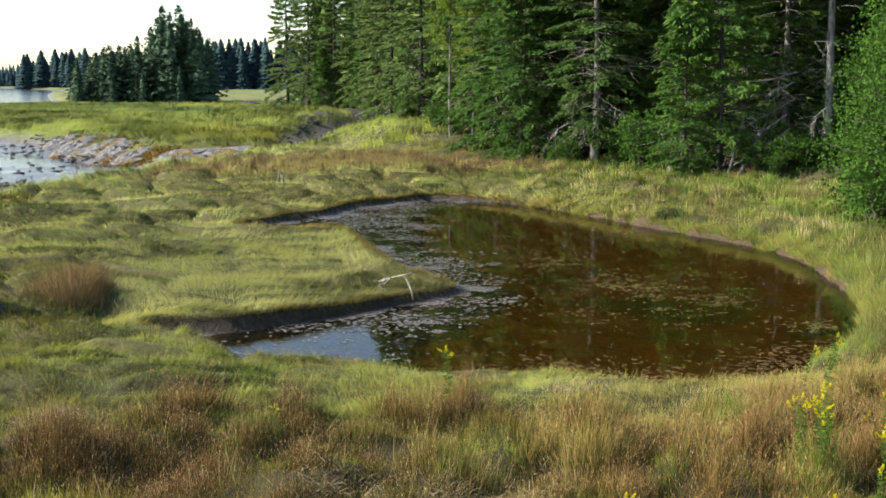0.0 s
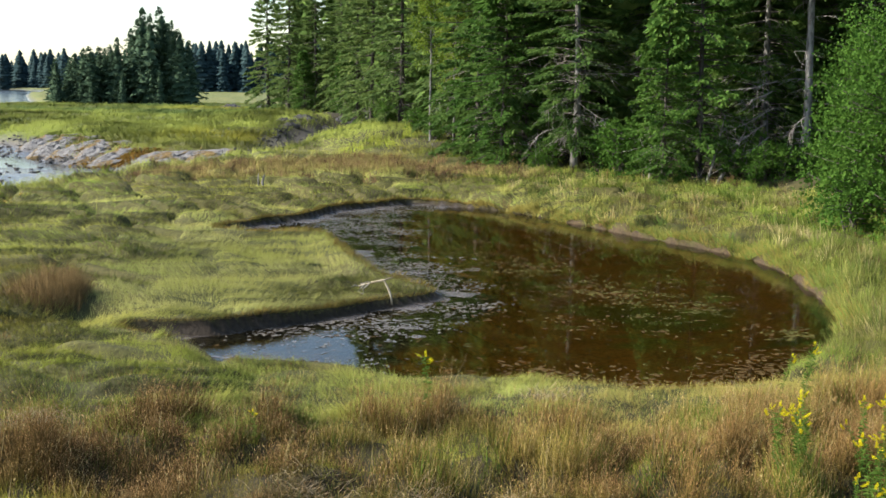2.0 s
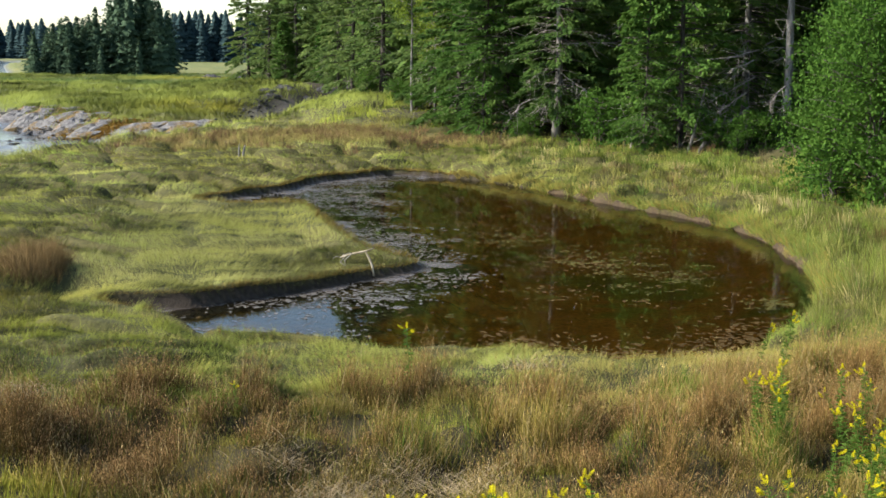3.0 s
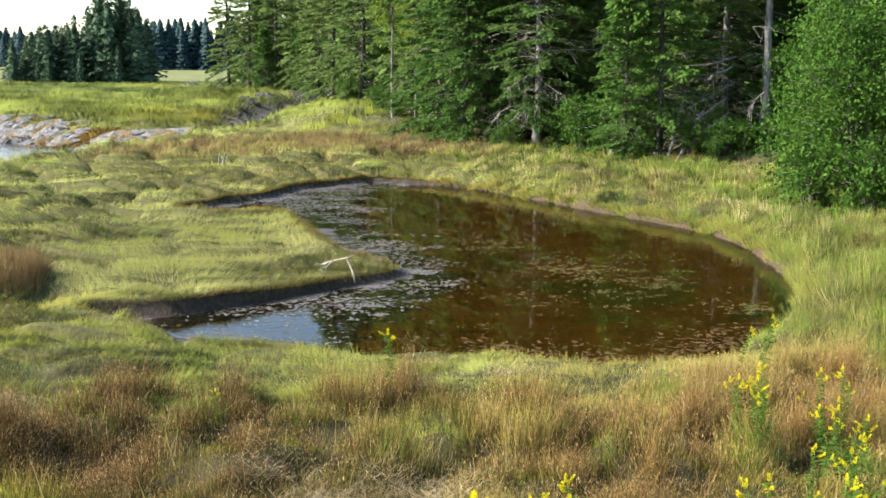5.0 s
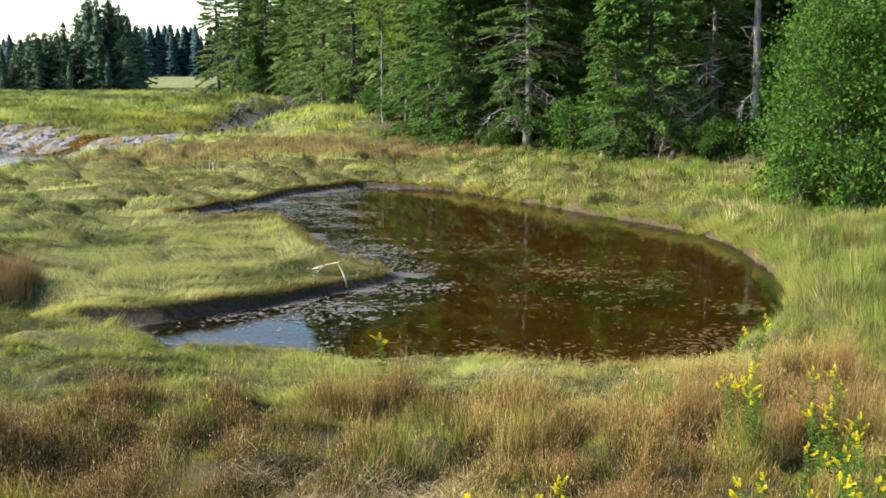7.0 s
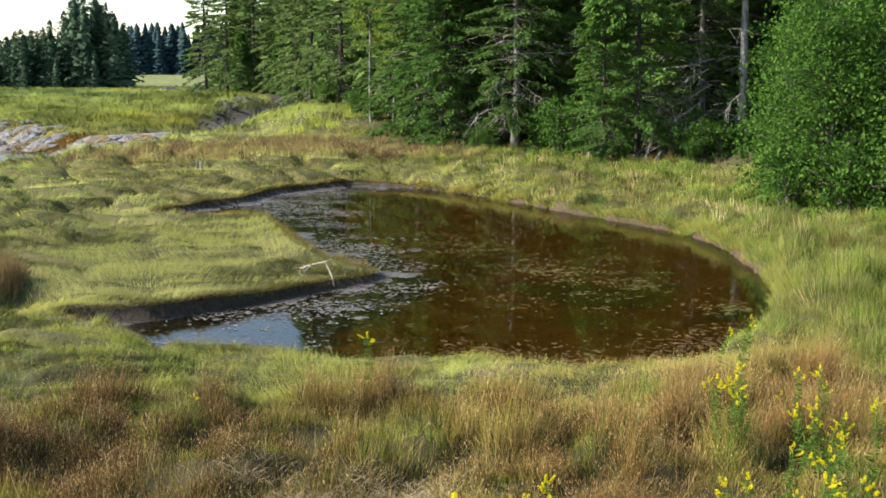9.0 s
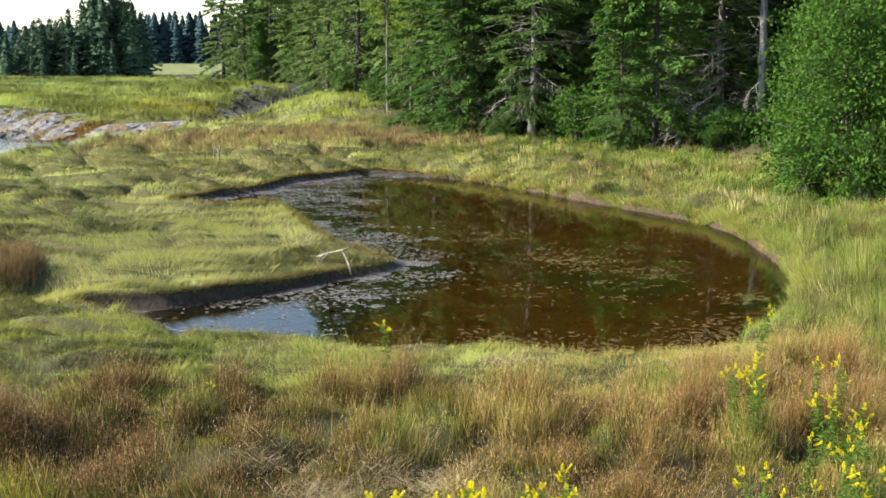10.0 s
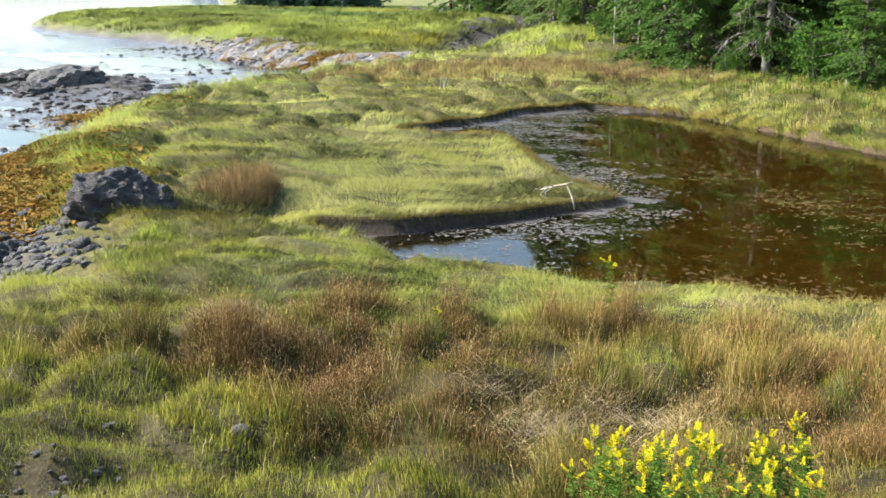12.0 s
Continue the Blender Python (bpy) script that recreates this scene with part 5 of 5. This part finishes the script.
def scatter_flakes(name, x, y, z, size, long, mat, label, category, rise=0.0):
    """Small irregular flakes lying flat, each with five corners and its own outline."""
    n = len(x)
    a0 = rng.uniform(0, 6.283, n)
    ring = []
    for k in range(5):
        a = k * 6.283 / 5 + rng.normal(0, 0.25, n)
        rr = size * rng.uniform(0.5, 1.2, n)
        u, v = np.cos(a) * rr * long, np.sin(a) * rr
        ring.append(np.stack([x + u * np.cos(a0) - v * np.sin(a0), y + u * np.sin(a0) + v * np.cos(a0), z + rng.uniform(0, 1, n) * rise], 1))
    v = np.stack(ring, 1).reshape(-1, 3)
    k = np.arange(n) * 5
    f = np.concatenate([np.stack([k, k + 1, k + 2], 1), np.stack([k, k + 2, k + 3], 1), np.stack([k, k + 3, k + 4], 1)])
    tagged(new(name, mesh_from(name, v, f, mat)), label, category, kind="stuff")


def debris():
    n = 110000
    x, y = rng.uniform(-5, 7.6, n), rng.uniform(14, 37, n)
    pond, = on_grid(x, y, g_pond)
    brink = np.interp(y, (15, 17, 19, 21, 24, 27, 31, 34, 37), (-0.9, -0.3, 0.9, 1.4, 0.7, -0.2, -0.7, -0.4, 0.8))
    patch = fbm(x * 0.8, y * 1.4, 91, 3)
    scum = step(0.35, -0.9, x - brink + 1.0 * patch) * np.clip(0.75 + 0.9 * fbm(x * 0.6, y * 1.1, 93), 0, 1) * (1 - np.clip(blob(x, y, [(-3.0, 17.0, 0.6), (-2.4, 16.9, 0.8), (-1.6, 16.8, 0.9), (-0.9, 16.9, 0.8), (-0.4, 16.6, 0.8)]) * 0.8 + 1.5 * blob(x, y, [(-4.6, 29.6, 0.8), (-3.9, 29.2, 0.7), (-3.1, 29.1, 0.6), (-2.0, 28.6, 0.6), (-1.6, 27.3, 0.6), (-1.4, 26.3, 0.5)]), 0, 1))
    k = (pond > 0.04) & (rng.random(n) < scum * 0.75)
    scatter_flakes("pond_scum", x[k], y[k], np.full(int(k.sum()), WATER + 0.003), rng.uniform(0.008, 0.036, int(k.sum())), rng.uniform(1, 3.2, int(k.sum())), MAT_SCUM, "mauve-grey scum and mud floating on the shallows", "scum", 0.006)
    dens = np.clip(0.16 * step(6.5, 1, x) + 0.45 * patch - 0.02, 0, 1) * step(37, 30, y) + 4.5 * step(1.6, 0.2, pond) * step(17.5, 15.5, y) * step(0, 2, x) + 0.9 * blob(x, y, ALGAE) * np.clip(0.3 + patch, 0, 1) + 0.35 * blob(x, y, [(3.4, 22, 1.3), (1.2, 24, 1.5), (2.2, 19.5, 1.0)])
    k = (pond > 0.1) & (rng.random(n) < dens * 0.11)
    x, y = x[k], y[k]
    scatter_flakes("floating_debris", x, y, np.full(len(x), WATER + 0.004), rng.uniform(0.010, 0.042, len(x)), rng.uniform(1.2, 3.2, len(x)), MAT_FLOAT, "dead leaves and grass floating on the pool", "debris", 0.006)
    n = 60000
    x, y = rng.uniform(-1, 7.4, n), rng.uniform(14, 33, n)
    pond, = on_grid(x, y, g_pond)
    weed = np.clip(blob(x, y, ALGAE) + 0.8 * blob(x, y, [(4.4, 22.5, 1.2), (3.2, 23.0, 0.9)]), 0, 1) * np.clip(0.2 + 1.2 * fbm(x * 1.4, y * 3.2, 66), 0, 1) + 0.10 * np.clip(fbm(x * 1.1, y * 3.0, 67), 0, 1)
    k = (pond > 0.3) & (rng.random(n) < weed * 0.6)
    k = k & (np.arange(n) % 2 == 0) | (k & (blob(x, y, ALGAE) > 0.5))
    x, y = x[k], y[k]
    scatter_flakes("pond_weed", x, y, np.full(len(x), WATER + 0.004), rng.uniform(0.010, 0.034, len(x)), rng.uniform(1.5, 4.0, len(x)), MAT_PONDWEED, "olive pond weed lying on the brown pool", "pond weed", 0.004)
    n = 16000
    c = np.array([(-12.1, 23.4), (-12.8, 24.2), (-11.2, 20.6), (-13.4, 26.0), (-10.3, 20.5), (-11.0, 22.0), (-9.4, 18.2), (-16.5, 61.8), (-14.8, 61.2), (-19.5, 67.5), (-10.4, 19.0), (-16.5, 37.0), (-12.8, 26.0), (-13.6, 33.0)])
    i = rng.integers(0, len(c), n)
    x, y = c[i, 0] + rng.normal(0, 0.7, n), c[i, 1] + rng.normal(0, 0.9, n)
    z, = on_grid(x, y, gz)
    scatter_flakes("rockweed", x, y, z + 0.02, rng.uniform(0.015, 0.055, n), rng.uniform(1.2, 3, n), MAT_WEED, "orange-brown rockweed on the shore", "seaweed", 0.10)
    n = 2400
    c = np.array([(-0.55, 9.1), (-0.45, 9.0), (0.35, 9.35), (0.6, 9.5), (-0.32, 9.15), (-0.2, 9.25), (-0.95, 9.65), (1.4, 12.7), (-3.9, 11.7), (0.05, 9.6), (-4.1, 11.6)])
    i = rng.integers(0, len(c), n)
    x, y = c[i, 0] + rng.normal(0, 0.19, n), c[i, 1] + rng.normal(0, 0.13, n)
    z, = on_grid(x, y, gz)
    t = pick(0.50, 0.39, 0.23) * rng.uniform(0.55, 1.2, (n, 1))
    blades("dead_straw", x, y, z + rng.uniform(0.02, 0.12, n), rng.uniform(0.10, 0.24, n), rng.uniform(0.004, 0.007, n), rng.normal(0.2, 0.6, n) + np.pi * (rng.random(n) < 0.5), rng.uniform(0.85, 0.99, n), t, t, "flattened pale dead straw")


debris()


def shore_rubble():
    """Small stones strewn along the edge of the mud flat."""
    ico = bmesh.new()
    bmesh.ops.create_icosphere(ico, subdivisions=1, radius=1.0)
    bv, bf = np.array([v.co[:] for v in ico.verts]), np.array([[v.index for v in f.verts] for f in ico.faces])
    ico.free()
    n = 15000
    x, y = rng.uniform(-32, -6, n), rng.uniform(12, 80, n)
    bay, z = on_grid(x, y, g_bay, gz)
    k = (bay > 0.3) & (rng.random(n) < 0.9 * np.exp(-bay / 3.0) * np.clip(0.6 + fbm(x * 0.4, y * 0.4, 97), 0.05, 1) + 0.5 * blob(x, y, [(-22, 45, 4), (-16.5, 43, 3), (-18, 39, 3), (-14, 35, 2)]))
    x, y, z = x[k], y[k], z[k]
    n = len(x)
    size = rng.uniform(0.04, 0.20, n) * rng.uniform(0.5, 1, n)
    a = rng.uniform(0, 6.283, n)
    v = bv[None] * (1 + rng.normal(0, 0.16, (n, len(bv), 1))) * np.stack([size * 1.5, size, size * 0.55], 1)[:, None]
    c, s = np.cos(a)[:, None], np.sin(a)[:, None]
    v = np.stack([v[..., 0] * c - v[..., 1] * s + x[:, None], v[..., 0] * s + v[..., 1] * c + y[:, None], v[..., 2] + z[:, None] + 0.01], -1)
    f = bf[None] + (np.arange(n) * len(bv))[:, None, None]
    tagged(new("shore_rubble", mesh_from("shore_rubble", v.reshape(-1, 3), f.reshape(-1, 3), MAT_DARK_ROCK)), "dark wet stones strewn along the mud flat", "stones", kind="stuff")


shore_rubble()


# ---- wood lying and standing about ----
def driftwood():
    ob = tagged(empty("driftwood_branch", pose(-0.62, 20.0, -0.19)), "bleached forked branch propped on the marsh bank", "driftwood")
    s = Shape()
    s.tube([(-0.50, 0.35, 0.18), (-0.28, 0.2, 0.27), (-0.05, 0.05, 0.34), (0.10, 0.0, 0.40)], [0.014, 0.020, 0.019, 0.010], 7)
    part("branch", s.mesh("branch", MAT_DRIFT, True), ob)
    s = Shape()
    s.tube([(-0.05, 0.04, 0.345), (0.02, 0.0, 0.22), (0.07, -0.06, 0.10), (0.10, -0.12, -0.06)], [0.016, 0.022, 0.020, 0.017], 7)
    part("prop", s.mesh("prop", MAT_DRIFT, True), ob)
    s = Shape()
    for p in ([(-0.30, 0.2, 0.26), (-0.42, 0.15, 0.16), (-0.38, 0.1, 0.06)], [(-0.40, 0.26, 0.22), (-0.50, 0.2, 0.12), (-0.30, 0.1, 0.02)], [(-0.28, 0.2, 0.27), (-0.33, 0.12, 0.30), (-0.46, 0.1, 0.26)], [(-0.5, 0.35, 0.18), (-0.58, 0.33, 0.20), (-0.62, 0.3, 0.17)]):
        s.tube(p, [0.010, 0.008, 0.004], 5)
    part("twigs", s.mesh("twigs", MAT_DEAD), ob)


driftwood()


def snag(x, y, h, r, label, lean=0.0, split=True):
    ob = tagged(empty("stump", pose(x, y, ground_z(x, y))), label, "stump")
    s = Shape()
    s.tube([(0, 0, -0.1), (lean * 0.3, 0, h * 0.4), (lean, 0.02, h * 0.8), (lean * 1.3, 0.03, h)], [r * 1.5, r, r * 0.7, r * 0.2], 8)
    if split:
        s.tube([(-r * 3, 0.02, -0.1), (-r * 3.2, 0, h * 0.6), (-r * 2.8, 0, h * 1.1)], [r * 0.8, r * 0.6, r * 0.2], 7)
    part("stub", s.mesh("stub", MAT_DEAD, True), ob)


snag(-5.55, 40.4, 0.42, 0.042, "bleached broken stump in the brown grass", 0.06)
snag(8.25, 42.4, 0.85, 0.05, "pale broken stub below the forest", 0.0, False)


def fallen_log(x0, y0, z0, x1, y1, z1, r):
    ob = tagged(empty("fallen_log", pose(x0, y0, z0)), "bare fallen log leaning among the trees", "log", "fallen logs")
    s = Shape()
    d = np.array([x1 - x0, y1 - y0, z1 - z0])
    t = np.linspace(0, 1, 6)[:, None]
    s.tube(t * d + np.sin(t * 5) * [[0.05, 0.03, 0.04]], r * (1.1 - 0.6 * t[:, 0]), 7)
    part("bole", s.mesh("bole", MAT_DEAD, True), ob)
    for k in range(6):
        s = Shape()
        b = d * (0.3 + 0.11 * k)
        s.tube([b, b + rng.normal(0, 0.25, 3) + [0, 0, 0.15], b + rng.normal(0, 0.45, 3) + [0, 0, 0.2]], [r * 0.4, r * 0.25, 0.006], 4)
        part("stub", s.mesh("stub", MAT_DEAD), ob)


fallen_log(10.2, 40.6, ground_z(10.2, 40.6), 11.5, 42.0, 1.9, 0.07)
fallen_log(9.9, 40.9, ground_z(9.9, 40.9), 11.0, 42.6, 2.6, 0.05)


def dead_bough(x, y, z, dx, dy, dz, r, seed):
    g = np.random.default_rng(seed)
    ob = tagged(empty("dead_branch", pose(x, y, z)), "bare grey dead branch hanging at the forest edge", "branch", "dead branches")
    s = Shape()
    d = np.array([dx, dy, dz], float)
    t = np.linspace(0, 1, 6)
    p = t[:, None] * d + np.cumsum(g.normal(0, 0.04, (6, 3)), 0)
    s.tube(p, r * (1.1 - t), 5)
    for k in range(16):
        i = int(g.integers(1, 5))
        e = p[i] + d * g.uniform(0.1, 0.35) + g.normal(0, 0.32, 3) + [0, 0, -0.15]
        s.tube([p[i], (p[i] + e) / 2 + g.normal(0, 0.04, 3), e], [r * 0.45, r * 0.3, 0.004], 3)
    tagged(part("branchwork", s.mesh("branchwork", MAT_DEAD), ob), kind="stuff")


dead_bough(6.3, 47.8, 4.0, 2.6, -0.8, 0.0, 0.03, 1)
dead_bough(9.2, 44.6, 4.0, -1.3, -0.6, 0.7, 0.035, 2)
dead_bough(14.7, 44.3, 6.3, 2.2, -0.8, 0.5, 0.05, 3)
dead_bough(14.7, 44.3, 6.9, -1.4, -1.4, -0.4, 0.04, 4)
dead_bough(12.9, 43.9, 3.6, -2.2, -1.2, -0.2, 0.035, 5)
dead_bough(12.9, 43.9, 4.4, -2.4, -0.9, -0.5, 0.035, 6)
dead_bough(12.9, 43.9, 2.8, -1.9, -1.3, -0.7, 0.03, 7)
for k, (x, y, z, dx, dy, dz) in enumerate(((6.2, 47.9, 3.2, -1.5, -1.2, -0.7), (6.2, 47.9, 2.5, 1.5, -1.3, -0.8), (6.2, 47.9, 1.9, -1.2, -1.4, -0.7), (6.2, 47.9, 1.6, 1.3, -1.3, -0.8), (6.3, 47.9, 2.9, 0.9, -1.6, -0.9),
                                           (5.0, 47.2, 1.8, -1.0, -0.8, -0.9), (12.4, 41.7, 3.4, -1.5, -0.8, -0.6), (12.4, 41.7, 2.8, -1.6, -0.7, -0.8), (12.2, 41.6, 2.3, -1.5, -0.8, -1.0), (12.5, 41.7, 3.8, -1.3, -0.9, -0.3),
                                           (13.3, 41.0, 2.6, -0.9, -0.8, -0.9), (12.3, 41.6, 1.8, -1.1, -0.8, -0.9))):
    dead_bough(x, y, z, dx, dy, dz, 0.026, 20 + k)


# ---- goldenrod ----
def goldenrod_meshes(seed, h, heads):
    g = np.random.default_rng(seed)
    stem = Shape()
    t = np.linspace(0, 1, 6)
    lean = g.normal(0, 0.07, 2)
    p = np.column_stack([lean[0] * t ** 2, lean[1] * t ** 2, h * t - 0.03])
    stem.tube(p, 0.0045 * (1.15 - 0.7 * t), 5)
    V, F = [], []
    m = 90
    s = g.uniform(0.12, 0.95, m)
    base = np.column_stack([np.interp(s, t, p[:, i]) for i in range(3)])
    a = np.arange(m) * 2.4 + g.normal(0, 0.3, m)
    al = np.column_stack([np.cos(a), np.sin(a), g.uniform(0.2, 0.9, m)])
    al /= np.linalg.norm(al, axis=1)[:, None]
    sd = np.column_stack([-np.sin(a), np.cos(a), np.zeros(m)])
    ln = g.uniform(0.06, 0.11, m) * (1.15 - 0.5 * s)
    rhombi(V, F, base, al, sd, ln, ln * 0.24, 0.35)
    leaves = mesh_from("leaves", np.concatenate(V), np.concatenate(F), MAT_STEM)
    plumes = []
    for k in range(heads):
        a = g.uniform(0, 6.3)
        n = 75
        V, F = [], []
        u = g.random(n)
        L = (0.070 if k == 0 else 0.052) * g.uniform(0.8, 1.25)
        out = 0.0 if k == 0 else g.uniform(0.035, 0.085)
        rise = h - 0.06 - g.uniform(0.0, 0.10) * (k > 0)
        rr = 0.0125 * (1.15 - 0.9 * u) * np.sqrt(g.random(n)) * g.uniform(0.8, 1.3)
        b = g.uniform(0, 6.3, n)
        ax = np.array([lean[0], lean[1]])
        pos = np.column_stack([ax[0] + np.cos(a) * out * (0.5 + u) + np.cos(b) * rr, ax[1] + np.sin(a) * out * (0.5 + u) + np.sin(b) * rr, rise + u * L])
        al = np.column_stack([np.cos(b), np.sin(b), g.uniform(0.0, 1.2, n)])
        al /= np.linalg.norm(al, axis=1)[:, None]
        rhombi(V, F, pos, al, np.column_stack([-np.sin(b), np.cos(b), np.zeros(n)]), np.full(n, 0.014), np.full(n, 0.011), 0.0)
        plumes.append(mesh_from("plume", np.concatenate(V), np.concatenate(F), MAT_PLUME))
    return stem.mesh("stem", MAT_STEM), leaves, plumes


p_gold = []
for sd, h, heads in ((1, 0.85, 4), (2, 0.76, 3), (3, 0.9, 5), (4, 0.7, 4)):
    ob = tagged(empty("goldenrod"), "goldenrod in bloom with yellow plumes and leafy green stem", "wildflower", "goldenrod in the grass")
    st, lv, pl = goldenrod_meshes(sd, h, heads)
    part("stem", st, ob)
    part("leaves", lv, ob)
    for q in pl:
        part("plume", q, ob, "yellow flower plume")
    p_gold.append(ob)
GOLD = [(3.22, 10.0, 0.08, 0.10, 4), (3.52, 10.2, 0.10, 0.12, 4), (4.27, 12.4, 0.03, 0.1, 1), (3.92, 12.4, 0.03, 0.1, 1), (4.02, 10.3, 0.08, 0.1, 2), (4.48, 10.6, 0.08, 0.1, 2), (3.95, 9.5, 0.08, 0.1, 3),
        (3.30, 8.5, 0.06, 0.1, 2), (3.80, 9.0, 0.18, 0.18, 6), (3.62, 8.2, 0.20, 0.20, 11), (2.60, 7.45, 0.10, 0.1, 3), (-0.02, 6.95, 0.10, 0.14, 9), (0.28, 7.0, 0.10, 0.14, 10), (0.53, 7.3, 0.08, 0.12, 6),
        (0.88, 7.3, 0.10, 0.12, 7), (1.17, 7.35, 0.10, 0.16, 8), (1.15, 6.75, 0.12, 0.12, 6), (0.74, 6.55, 0.14, 0.14, 7), (0.35, 6.5, 0.14, 0.12, 7)]
for x, y in [(cx + rng.normal(0, dx), cy + rng.normal(0, dy)) for cx, cy, dx, dy, count in GOLD for k in range(count)]:
    ob = copy_thing(p_gold[int(rng.integers(3))], pose(x, y, ground_z(x, y), rng.uniform(-6, 6), rng.uniform(-6, 6), rng.uniform(0, 360)))
    s = rng.uniform(0.62, 0.98)
    ob.scale = (s, s, s)
for x, y, s in ((0.06, 12.2, 1.0), (-1.75, 5.9, 0.5), (-2.1, 5.8, 0.45), (-1.6, 10.9, 0.5)):
    ob = copy_thing(p_gold[3], pose(x, y, ground_z(x, y), 0, 0, 40))
    ob.scale = (s, s, s)
for q in p_gold:
    remove_proto(q)
